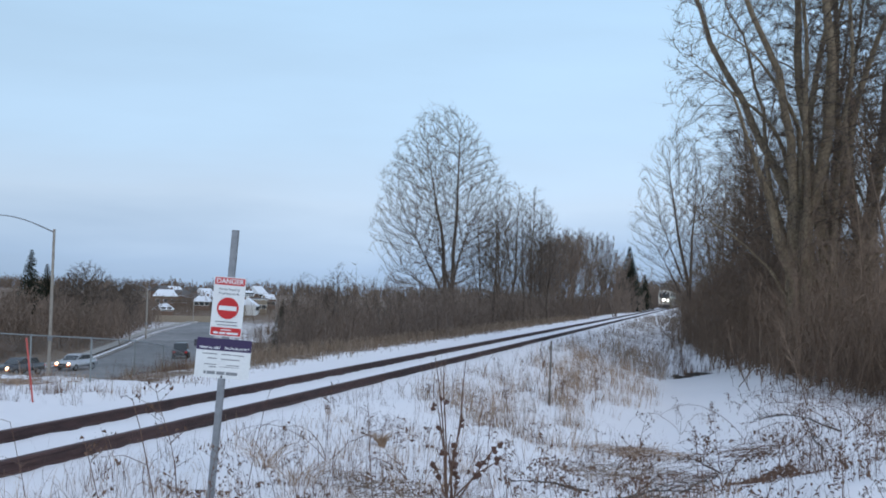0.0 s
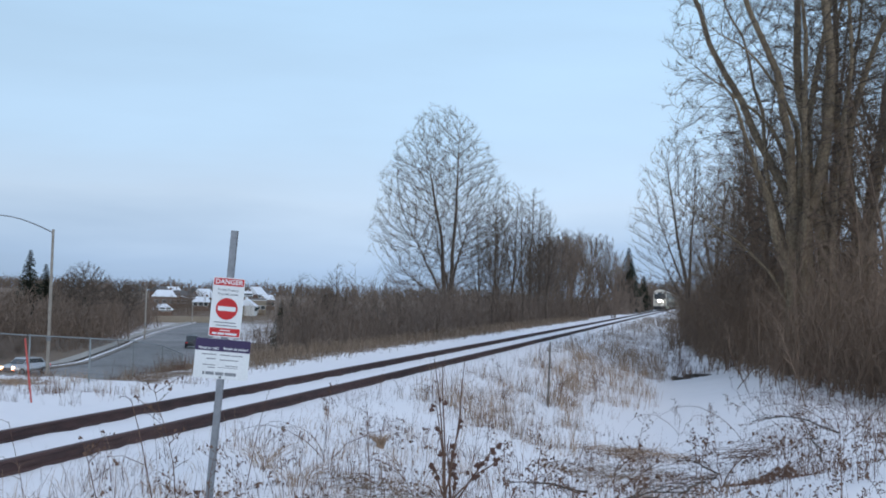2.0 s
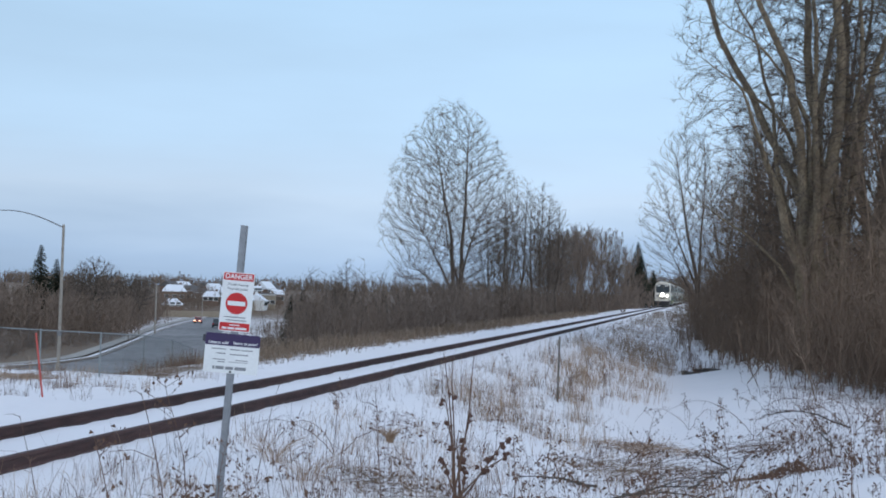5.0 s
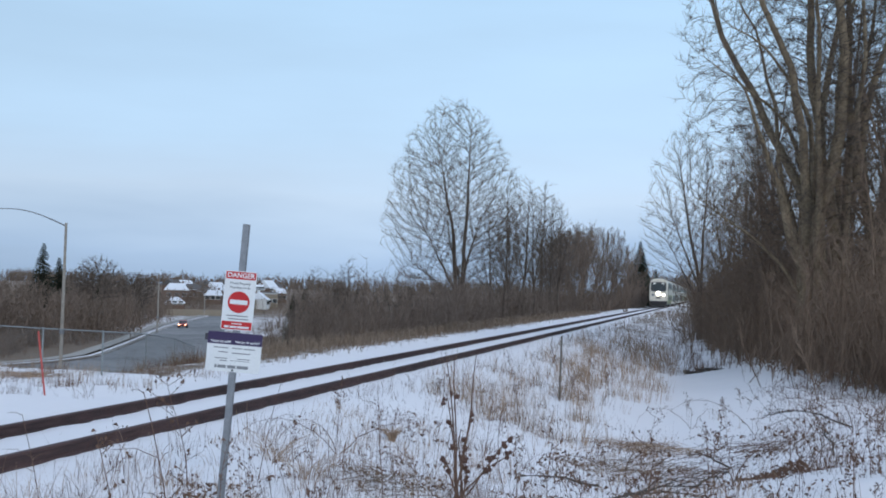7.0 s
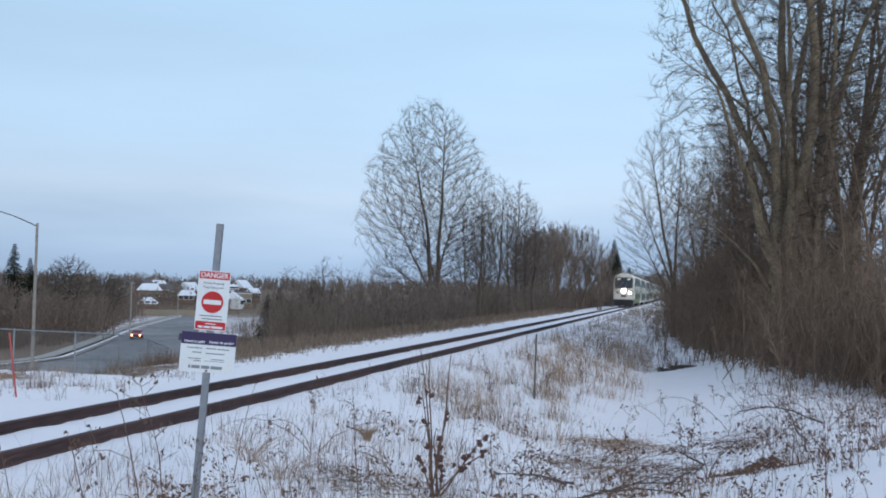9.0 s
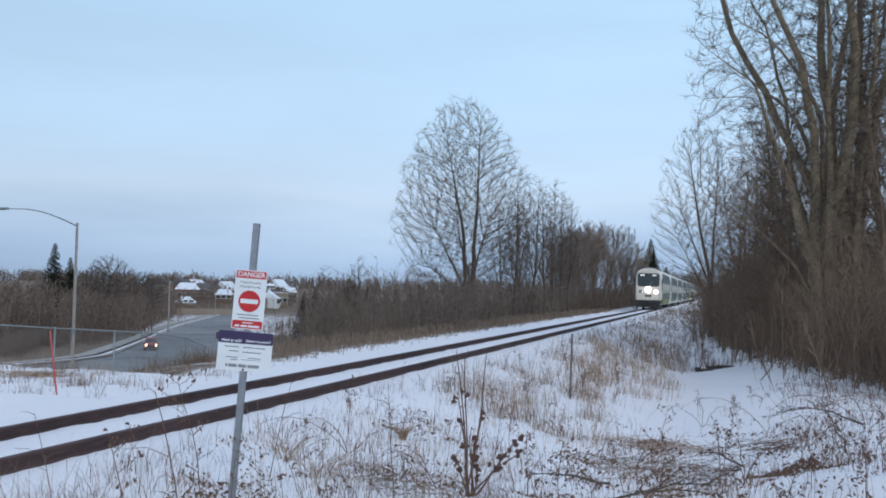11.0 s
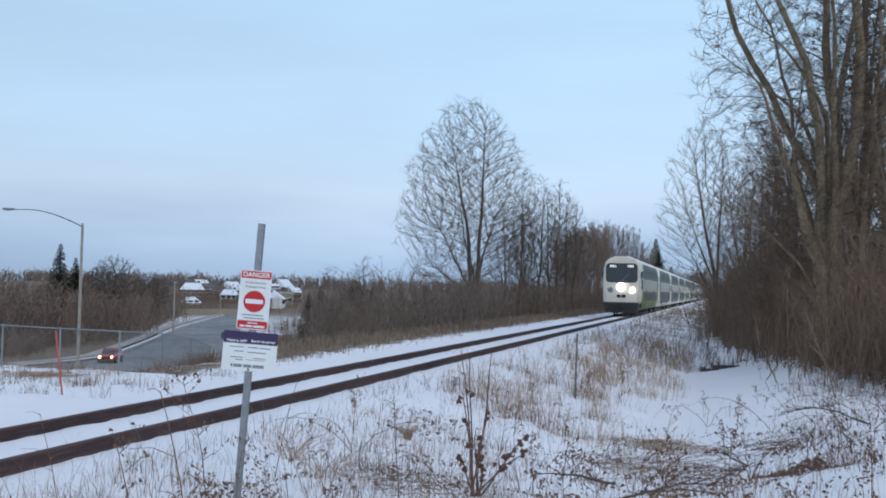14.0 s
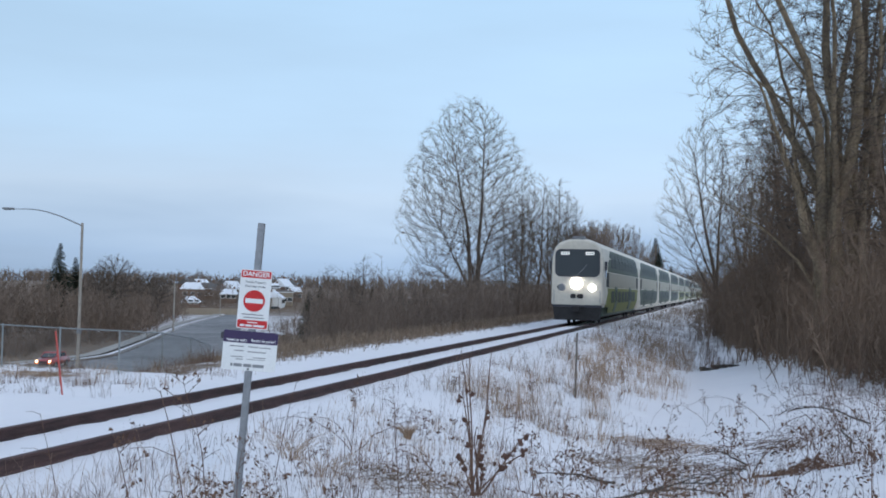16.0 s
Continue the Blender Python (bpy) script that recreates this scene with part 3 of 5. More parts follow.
def brush_mass(name, seed, n, wide, deep, tall, mat, label, arms, thin=0.007, even=0.35):
    """A thicket: many leafless stems with side twigs, as one mass."""
    rng = random.Random(seed)
    v, f = [], []
    for i in range(n):
        p = Vector((rng.gauss(0, wide * 0.5), rng.gauss(0, deep * 0.5), -0.25))
        d = Vector((rng.gauss(0, 0.2), rng.gauss(0, 0.2), 1)).normalized()
        h = tall * (even + (1.05 - even) * rng.random() ** 1.3) * (1 - 0.25 * min(1, abs(p.x) / wide))
        pts = [p]
        for k in range(3):
            d = (d + Vector((rng.gauss(0, 0.14), rng.gauss(0, 0.14), 0.05))).normalized()
            pts.append(pts[-1] + d * h / 3)
        tube(v, f, pts, [thin * 2.2, thin * 1.9, thin * 1.5, thin], 3)
        for a in range(arms[0]):
            t = 0.2 + 2.8 * (a + rng.random()) / arms[0]
            k = min(2, int(t))
            q = pts[k].lerp(pts[k + 1], t - k)
            e = Vector((rng.gauss(0, 1), rng.gauss(0, 1), 1.5)).normalized()
            ln = h * (0.14 + 0.16 * rng.random())
            g = q + e * ln
            twig(v, f, q, g, thin * 1.5)
            for c in range(arms[1]):
                u = q.lerp(g, 0.2 + 0.75 * rng.random())
                w = Vector((rng.gauss(0, 1), rng.gauss(0, 1), 0.9 + rng.gauss(0, 0.6))).normalized()
                twig(v, f, u, u + w * ln * (0.4 + 0.4 * rng.random()), thin * 1.15)
    ob = raw(name, v, f, mat)
    return tagged(ob, label, "thicket", "thickets", "stuff")


near = [brush_mass("thicket", 60 + i, 38, 2.6, 2.0, 4.4, "brush", "dense brown leafless undergrowth at the wood's edge", (9, 4), 0.0075, 0.5) for i in range(3)]
mid = [brush_mass("thicket", 70 + i, 30, 2.4, 2.2, 4.0, "brush_grey", "grey-brown leafless brush beyond the track", (9, 4), 0.0085, 0.7) for i in range(3)]
far = [brush_mass("thicket", 80 + i, 15, 3.0, 2.6, 4.4, "brush_far", "dark leafless wood in the distance", (8, 4), 0.023, 0.7) for i in range(2)]
ridge = [brush_mass("thicket", 88, 15, 4.0, 2.6, 4.2, "brush_far", "bare wooded ridge in the distance", (7, 2), 0.06, 0.7)]
rng = random.Random(5)
EDGE = ((20, 15.9), (28, 11.9), (33.5, 11.2), (43.4, 9.9), (50, 8.8), (60, 8.1), (74, 7.7), (130, 7.1))


def wood_edge(y):
    for (a, p), (b, q) in zip(EDGE, EDGE[1:]):
        if a <= y <= b:
            return p + (q - p) * (y - a) / (b - a)
    return EDGE[-1][1]


spots = []
for k in range(21):       # edge of the wood beside the ditch
    y = 26 + k * 3.0
    e = wood_edge(y)
    spots += [(near, e + 1.5 + rng.uniform(-0.2, 0.3), y, 0.95 + 0.2 * rng.random()), (near, e + 3.2 + rng.uniform(-0.4, 0.4), y + 1, 1.2)]
    if y < 48:
        spots += [(near, e + 0.9, y + 0.8, 0.72), (near, e + 1.3, y + 2.2, 0.8)]
    if y > 45:
        spots += [(mid, e + 3.8, y, 1.4), (mid, e + 5.2, y + 1.2, 1.6)]
    if y > 43:
        spots.append((near, e + 0.7, y + 1.5, 0.34))
for k in range(9):
    spots += [(mid, wood_edge(90 + k * 5) + 2.3 + rng.uniform(-0.4, 0.4), 90 + k * 5, 0.8), (mid, 10.5, 90 + k * 5, 1.25)]
for k in range(36):       # beyond the track
    y = 44 + k * 5.0
    for x, s in ((-10.0 + rng.uniform(-1, 1), 0.95), (-15.5 + rng.uniform(-2, 2), 1.15), (-22 + rng.uniform(-2, 2), 1.3)):
        if x > 9 - 0.405 * y and (x > -19 or y < 110):
            spots.append((mid, x, y, s + 0.2 * rng.random()))
WOOD = ((105, -72), (118, -51), (139, -47.3), (160, -49.2), (188, -54), (220, -60), (257, -66.5), (300, -75))     # front of the wood beyond the road
for row in range(3):
    for (a, c), (d, e) in zip(WOOD, WOOD[1:]):
        n = 5 if row == 0 else 4
        for k in range(n):
            u = (k + rng.random() * 0.5) / n
            fwd, rgt = a + (d - a) * u + row * 6, c + (e - c) * u - row * 6 + 0.8
            spots.append((far, *site(fwd, rgt), 1.3 + 0.25 * row + 0.3 * rng.random()))
for (a, c), (d, e) in zip(WOOD[:6], WOOD[1:]):     # low scrub down to the road
    for k in range(8):
        u, out = (k + rng.random()) / 8, 3.0 + 3.5 * (k % 2)
        spots.append((far, *site(a + (d - a) * u - out, c + (e - c) * u + out * 0.8), 0.62 - 0.05 * out + 0.12 * rng.random()))
for k in range(34):       # ground scrub between the pavement and the wood
    fwd = 106 + 0.85 * k
    spots.append((far, *site(fwd, -41.6 - 0.17 * (fwd - 106) - 3.6 * rng.random()), 0.38 + 0.14 * rng.random()))
for k in range(8):        # low scrub on the snowy bank below the brush
    fwd = 130 + 12 * k
    spots.append((far, *site(fwd, fwd * (-0.152 + 0.006 * (k % 4))), 0.42 + 0.14 * rng.random()))
for k in range(22):       # scrub between the road and the brush beyond the track
    fwd = 150 + 6 * k
    spots.append((far, *site(fwd, fwd * rng.uniform(-0.108, -0.065)), 1.1 + 0.004 * (fwd - 150) + 0.2 * rng.random()))
for k in range(10):
    spots.append((far, *site(160 + 4 * k, -110 + 5.5 * k), 1.6 + 0.2 * rng.random()))
for k in range(120):       # the far ridge
    spots.append((ridge, *site(640 + rng.uniform(-70, 50), -310 + 3.15 * k), 1.5 + 0.6 * rng.random()))
for k in range(16):       # the wood along the far stretch of the track
    fwd = 190 + k * 30
    for off in (7,):
        spots.append((far, *site(fwd + off, 0.262 * fwd - 7.75 - off), 2.1 + 0.5 * rng.random()))
for k in range(7):        # scrub at the foot of the conifers beside the track
    fwd = 186 + 3 * k
    spots.append((far, *site(fwd, fwd * (0.178 + 0.004 * k)), 0.95 + 0.2 * rng.random()))
for k in range(26):       # the wood that closes the view along the track
    fwd = 470 + rng.uniform(-40, 40)
    spots.append((far, *site(fwd, fwd * (0.165 + 0.0042 * k)), 2.2 + 0.7 * rng.random()))
done = set()
for i, (src, x, y, s) in enumerate(spots):
    ob = src[i % len(src)]
    (again if ob.name in done else put)(ob, x, y, rng.uniform(0, 360), s)
    done.add(ob.name)


# ---------- conifers ----------
def conifer(seed, height, width, label):
    rng = random.Random(seed)
    thing = empty("conifer")
    bm = rod(bmesh.new(), (0, 0, -0.4), (0, 0, height * 0.97), 0.02 * height, 0.02, 7)
    part("trunk", bm, "bark_dark", thing)
    v, f = [], []
    levels = 46
    for i in range(levels):
        t = i / levels
        z = height * (0.08 + 0.92 * t)
        reach = width * (1 - t) ** 0.85 + 0.12
        for k in range(14):
            if rng.random() < 0.12:
                continue
            w = rng.random() * 6.28
            r = reach * (0.6 + 0.5 * rng.random())
            c, s = math.cos(w), math.sin(w)
            for m in range(3):
                a, b = m / 3 * r, (m + 1.15) / 3 * r
                za, zb = z - 0.30 * a, z - 0.30 * b + 0.05
                h = (0.34 + 0.14 * rng.random()) * (1 - 0.22 * m) * (0.45 + reach / width)
                o = len(v)
                v += [Vector((c * a, s * a, za)), Vector((c * (a + b) / 2 - s * h, s * (a + b) / 2 + c * h, (za + zb) / 2 - 0.18)), Vector((c * b, s * b, zb)), Vector((c * (a + b) / 2 + s * h, s * (a + b) / 2 - c * h, (za + zb) / 2 - 0.18))]
                f += [(o, o + 1, o + 2), (o, o + 2, o + 3)]
    raw("crown", v, f, "needles", thing)
    return tagged(thing, label, "conifer", "conifers")


spruce = conifer(4, 13.8, 3.6, "tall dark spruce above the leafless wood")
put(spruce, *site(165, -58.6), 0)
for fwd, rgt, tr, sz in ((168, -57.2, 40, 0.85), (160, -62, 90, 0.55), (166, -50.5, 200, 0.5), (150, -66, 10, 0.5), (158, -70, 70, 0.55),
                         (210, 41.6, 0, 0.95), (214, 43.0, 140, 0.8), (235, 50, 140, 0.6)):
    again(spruce, *site(fwd, rgt), tr, sz)
for k in range(15):        # cedars among the brush beyond the track
    again(spruce, *site(122 + 2.4 * (k % 6), -15 + 1.0 * k), 47 * k, 0.52 + 0.06 * math.sin(k * 2.1))
round_tree = limb_tree(31, ((0, 0, 4.0, 4, 6, 2, 5.0, 0.16), (0, 0, 3.6, 30, 24, 6, 4.0, 0.11), (0, 0, 3.6, -28, -24, -6, 4.0, 0.11)), ((0, 0, 8.4), 4.7, 4.2, 3.8), (1700, 0.32, 0.45, 0.18, 99), 0.015, (2, 0.7, 34),
                       "round-crowned leafless tree in the wood beyond the road", "bark_dark", wave=4)
put(round_tree, *site(172, -52.3), 0, 1.0)
again(round_tree, *site(182, -57), 80, 0.9)
again(round_tree, *site(205, -54), 160, 0.8)
again(round_tree, *site(215, -58.5), 10, 0.85)


# ---------- dead grass and weeds ----------
def blades(name, seed, n, area, tall, mat, label, keep=lambda x, y: 1.0, lean=0.35, wide=0.006, category="grass", grow=lambda x, y: 1.0):
    """Thin bent blades standing on the ground, as one mass."""
    rng = random.Random(seed)
    v, f = [], []
    x0, x1, y0, y1 = area
    made = 0
    while made < n:
        x, y = rng.uniform(x0, x1), y0 + (y1 - y0) * rng.random() ** 1.3
        if rng.random() > keep(x, y):
            continue
        made += 1
        z = ground_z(x, y)
        h = tall * (0.25 + 1.0 * rng.random() ** 1.6) * grow(x, y)
        w = rng.random() * 6.28
        b = lean * (0.3 + 1.2 * rng.random()) * h
        c, s = math.cos(w), math.sin(w)
        u = wide * (0.7 + 0.6 * rng.random()) * (1 + y / 60)
        a = rng.random() * 6.28
        px, py = math.cos(a) * u, math.sin(a) * u
        o = len(v)
        v += [(x - px, y - py, z - 0.03), (x + px, y + py, z - 0.03), (x + c * b * 0.3 - px * 0.8, y + s * b * 0.3 - py * 0.8, z + h * 0.55), (x + c * b * 0.3 + px * 0.8, y + s * b * 0.3 + py * 0.8, z + h * 0.55), (x + c * b, y + s * b, z + h * (1 - 0.3 * lean))]
        f += [(o, o + 1, o + 3, o + 2), (o + 2, o + 3, o + 4)]
    ob = raw(name, v, f, mat)
    return tagged(ob, label, category, kind="stuff")


def clumpy(scale, cut, seed):
    return lambda x, y: max(0.03, min(1, 2.6 * (noise.noise((x * scale, y * scale, seed)) - cut)))


blades("dry_grass", 1, 14500, (-10.5, -3.9, 25, 135), 0.68, "reed", "tall tan dead grass along the far side of the track", lambda x, y: (1.0 if x < -4.6 - noise.noise((y * 0.3, 1, 0)) * 0.7 else 0.12) if x > 8.6 - 0.464 * y else 0.0, 0.75, 0.007, grow=lambda x, y: 0.25 + 0.75 * smooth01((-4.0 - x) / 2.2))
def tussocks(name, seed, n, per, area, tall, mat, label, keep, wide=0.0026, curl=0.9):
    """Loose clumps of thin curling stalks, as one mass."""
    rng = random.Random(seed)
    v, f = [], []
    x0, x1, y0, y1 = area
    made = 0
    while made < n:
        cx, cy = rng.uniform(x0, x1), y0 + (y1 - y0) * rng.random() ** 1.5
        if rng.random() > keep(cx, cy):
            continue
        made += 1
        big = 0.5 + 0.9 * rng.random()
        sweep = rng.random() * 6.28
        for s in range(int(per * (0.4 + 1.2 * rng.random()))):
            x, y = cx + rng.gauss(0, 0.13) * big, cy + rng.gauss(0, 0.13) * big
            z = ground_z(x, y) - 0.02
            h = tall * big * (0.3 + 0.8 * rng.random())
            w = sweep + rng.gauss(0, 1.1)
            c, q = math.cos(w), math.sin(w)
            k = curl * rng.random() ** 1.5
            u = wide * (0.6 + 0.8 * rng.random()) * (1 + cy / 40)
            a = rng.random() * 6.28
            px, py = math.cos(a) * u, math.sin(a) * u
            o = len(v)
            for i in range(4):
                t = i / 3
                out, up = h * (0.12 * t + k * t * t), h * (t - 0.42 * k * t * t)
                m = 1 - 0.75 * t
                v += [(x + c * out - px * m, y + q * out - py * m, z + up), (x + c * out + px * m, y + q * out + py * m, z + up)]
                if i:
                    e = o + 2 * i
                    f.append((e - 2, e - 1, e + 1, e))
    ob = raw(name, v, f, mat)
    return tagged(ob, label, "grass", kind="stuff")


def slope_keep(x, y):
    n = noise.noise((x * 0.55, y * 0.55, 2)) + 0.5 * noise.noise((x * 1.7, y * 1.7, 6))
    open_snow = 0.12 if (5.4 < x < 9.4 and 23 < y < 44) else 1.0
    return max(0.04, min(1.0, 0.45 + 1.3 * n)) * open_snow


tussocks("dry_grass", 2, 340, 11, (1.5, 8.6, 8, 30), 0.40, "straw", "sparse straw-coloured grass on the snowy embankment", slope_keep)
tussocks("dry_grass", 12, 380, 10, (1.5, 12.0, 8, 30), 0.50, "weed", "thin brown dead stalks on the snow", slope_keep, 0.0024)
tussocks("dry_grass", 32, 60, 10, (4.0, 6.9, 10.5, 18.5), 0.45, "weed", "tangled brown dead stalks on the embankment", lambda x, y: 0.4 + noise.noise((x * 0.8, y * 0.8, 40)), 0.0024, 1.1)
tussocks("dry_grass", 33, 330, 7, (1.25, 5.0, 8.5, 34), 0.27, "weed", "thin brown stalks poking through the snow beside the rail", lambda x, y: 0.5 + noise.noise((x * 0.9, y * 0.9, 44)), 0.0022, 1.0)
tussocks("dry_grass", 34, 190, 11, (3.4, 6.8, 31, 62), 0.7, "straw", "tall tan dead grass on the bank below the track", lambda x, y: 0.6 + noise.noise((x * 0.5, y * 0.3, 51)), 0.0032, 0.5)
tussocks("dry_grass", 3, 200, 11, (2.4, 6.2, 21, 60), 0.75, "straw", "tall thin straw on the embankment shoulder", slope_keep, 0.0028, 0.5)
tussocks("dry_grass", 13, 170, 10, (2.0, 6.2, 21, 60), 0.6, "reed", "brown grass on the embankment shoulder", slope_keep, 0.003, 0.8)
tussocks("dry_grass", 4, 330, 9, (7.5, 14, 9, 32), 0.45, "weed", "brown dead stalks poking through the ditch snow", slope_keep, 0.0026)
tussocks("dry_grass", 6, 420, 10, (-22, -3.6, 18.5, 26), 0.34, "weed", "dead grass in the snow along the fence", lambda x, y: 0.35 + 0.8 * noise.noise((x * 0.6, y * 0.6, 4)), 0.0028)
tussocks("dry_grass", 16, 160, 10, (-22, -3.6, 20.5, 26), 0.42, "straw", "dead grass in the snow along the fence", lambda x, y: 0.3 + 0.9 * noise.noise((x * 0.5, y * 0.5, 9)), 0.0028)

def below_fence(x, y):
    f, r = (EYE[0] - x) * math.sin(TURN) + y * math.cos(TURN), (x - EYE[0]) * math.cos(TURN) + y * math.sin(TURN)
    return max(0.0, 1 - abs(r / f + 0.222) / 0.062) ** 0.7 * (0.35 + 1.1 * noise.noise((x * 0.35, y * 0.35, 31)))


tussocks("dry_grass", 26, 150, 12, (-20, -5.6, 25, 48), 0.48, "reed", "tan dead weeds on the bank below the fence", below_fence, 0.0035, 0.5)
tussocks("dry_grass", 27, 90, 12, (-20, -5.6, 25, 48), 0.55, "weed", "tall brown dead weeds on the bank below the fence", below_fence, 0.0035, 0.4)
blades("dry_grass", 7, 500, (7.2, 9.8, 44, 64), 0.6, "weed", "dark dead stalks at the foot of the wood", clumpy(0.4, -0.2, 7), 0.4, 0.006)
blades("dry_grass", 8, 3800, (1.7, 7.2, 44, 150), 0.55, "reed", "dead grass on the bank beside the track", clumpy(0.5, -0.25, 8), 0.7, 0.005)


def tuft(seed, n, r, tall, lean, mat, label):
    rng = random.Random(seed)
    v, f = [], []
    for i in range(n):
        w = rng.random() * 6.28
        c, s = math.cos(w), math.sin(w)
        q = r * rng.random()
        h = tall * (0.5 + 0.6 * rng.random())
        pts = [Vector((c * q, s * q, -0.03))]
        for k in range(1, 5):
            t = k / 4
            pts.append(Vector((c * (q + lean * h * t * t), s * (q + lean * h * t * t), h * (t - 0.45 * lean * t * t))))
        tube(v, f, pts, [0.003, 0.003, 0.0025, 0.002, 0.001], 3)
    ob = raw("grass_tuft", v, f, mat)
    return tagged(ob, label, "grass tuft", "grass tufts", "stuff")


def weed(seed, tall, arms, droop, label, heads=True):
    """A dead herb: a thin bent stem, side stalks and small ragged heads."""
    rng = random.Random(seed)
    thing = empty("dry_weed")
    v, f, hv, hf = [], [], [], []
    d = Vector((rng.gauss(0, 0.16), rng.gauss(0, 0.16), 1)).normalized()
    p, pts = Vector((0, 0, -0.05)), []
    for i in range(7):
        pts.append(p.copy())
        d = (d + Vector((rng.gauss(0, 0.08), rng.gauss(0, 0.08), -droop * i / 7))).normalized()
        p = p + d * tall / 6
    tube(v, f, pts, [0.0055 - 0.0005 * i for i in range(7)], 4)
    tips = [pts[-1]]
    for a in range(arms):
        i = rng.randrange(2, 6)
        q = pts[i].lerp(pts[i + 1], rng.random())
        w = rng.random() * 6.28
        e = Vector((math.cos(w) * 0.8, math.sin(w) * 0.8, 0.7 - droop)).normalized()
        ln = tall * (0.12 + 0.16 * rng.random())
        mid, end = q + e * ln * 0.5, q + e * ln + Vector((0, 0, ln * (0.1 - droop)))
        tube(v, f, [q, mid, end], [0.003, 0.0025, 0.0015], 3)
        tips += [end, mid]
    raw("stem", v, f, "weed", thing)
    if heads:
        for t in tips:
            for k in range(3):
                o = len(hv)
                c = t + Vector((rng.gauss(0, 0.018), rng.gauss(0, 0.018), rng.gauss(0, 0.018)))
                for m in range(3):
                    hv.append(c + Vector((rng.gauss(0, 0.010), rng.gauss(0, 0.010), rng.gauss(0, 0.010))))
                hv.append(c + Vector((0, 0, 0.02)))
                hf += [(o, o + 1, o + 2), (o, o + 1, o + 3), (o + 1, o + 2, o + 3), (o, o + 2, o + 3)]
        tagged(raw("seed_head", hv, hf, "weed", thing, "ragged brown seed heads"), kind="stuff")
    return tagged(thing, label, "dry weed", "dry weeds")


kinds = [weed(90, 0.75, 7, 0.05, "thin brown dead weed standing in the snow"), weed(91, 0.95, 9, 0.12, "thin brown dead weed standing in the snow"),
         weed(92, 0.6, 8, 0.3, "bent brown dead weed in the snow"), weed(93, 1.15, 5, 0.32, "long arching dead stalk over the snow", False),
         weed(94, 0.85, 12, 0.15, "branched brown dead weed standing in the snow")]
rng = random.Random(19)
used = set()
k = 0
while k < 125:
    x, y = rng.uniform(2.2, 14), 7.5 + 30 * rng.random() ** 1.7
    dens = noise.noise((x * 0.45, y * 0.45, 12))
    if rng.random() > 0.35 + 1.6 * dens or (5.6 < x < 9.6 and 17 < y < 40 and rng.random() < 0.75) or x > 11.9 + max(0, 27 - y):
        continue
    i = rng.randrange(5)
    (again if i in used else put)(kinds[i], x, y, rng.uniform(0, 360), 0.6 + 0.7 * rng.random())
    used.add(i)
    k += 1


def burdock():
    thing = empty("burdock")
    rng = random.Random(7)
    heads = []
    for sx, sy, ln, n in ((-0.10, 0.02, 1.74, 0), (-0.13, 0.05, 1.25, 3), (-0.05, 0.0, 1.66, 1), (0.09, 0.0, 1.74, 0), (0.0, 0.08, 0.8, 2), (0.12, -0.05, 1.1, 2), (0.62, -0.1, 0.95, 5), (-0.35, 0.1, 0.55, 2), (0.15, 0.2, 0.5, 4), (0.85, 0.1, 0.8, 2)):
        v, f = [], []
        c, s = math.cos(TURN), math.sin(TURN)
        base = Vector((rng.gauss(0, 0.05), rng.gauss(0, 0.05), -0.08))
        tip = Vector(((sx * c - sy * s) * ln, (sx * s + sy * c) * ln, ln * (1 - 0.32 * abs(sx))))
        pts = [base.lerp(tip, k / 5) + Vector((rng.gauss(0, 0.012), rng.gauss(0, 0.012), 0.07 * abs(sx) * math.sin(k / 5 * 3.14))) for k in range(6)]
        tube(v, f, pts, [0.012, 0.011, 0.010, 0.009, 0.007, 0.004], 5)
        raw("stalk", v, f, "weed", thing)
        for k in range(n):
            q = pts[2].lerp(pts[5], (k + 0.6) / max(1, n))
            for c in range(2 + k % 2):
                heads.append(q + Vector((rng.gauss(0, 0.028), rng.gauss(0, 0.028), rng.gauss(0, 0.028))))
    for q in heads:
        bm = bmesh.new()
        bmesh.ops.create_icosphere(bm, subdivisions=2, radius=0.022 + 0.011 * rng.random(), matrix=Matrix.Translation(q))
        for w in bm.verts:
            w.co = q + (w.co - q) * (0.6 + 0.9 * rng.random() ** 2)
        part("burr", bm, "burr", thing)
    return tagged(thing, "dead burdock stalks with dark brown burrs", "burdock")


put(burdock(), 5.25, 12.23)
put(tuft(3, 180, 0.06, 0.30, 0.62, "straw", "straw-coloured grass tuft on the snow"), 3.27, 16.2)
put(tuft(4, 55, 0.20, 0.55, 0.8, "straw", "upright dead grass tuft in the snow"), 2.85, 12.6)
put(tuft(5, 55, 0.22, 0.5, 0.8, "straw", "upright dead grass tuft in the snow"), 3.6, 11.6)


def mat(seed, n, length, width, mat_name, label):
    """Flattened dead grass, lying mostly one way."""
    rng = random.Random(seed)
    v, f = [], []
    for i in range(n):
        x, y = rng.gauss(0, length * 0.35), rng.gauss(0, width * 0.35)
        a = rng.gauss(0, 0.5)
        ln = 0.25 + 0.5 * rng.random()
        z = 0.02 + 0.10 * rng.random()
        d = Vector((math.cos(a), math.sin(a), 0))
        q = Vector((x, y, z - 0.04))
        tube(v, f, [q, q + d * ln * 0.5 + Vector((0, 0, 0.02 + 0.05 * rng.random())), q + d * ln + Vector((0, 0, rng.gauss(0.0, 0.05)))], [0.004, 0.004, 0.002], 3)
    ob = raw("flattened_grass", v, f, mat_name)
    return tagged(ob, label, "grass", "flattened grass", "stuff")


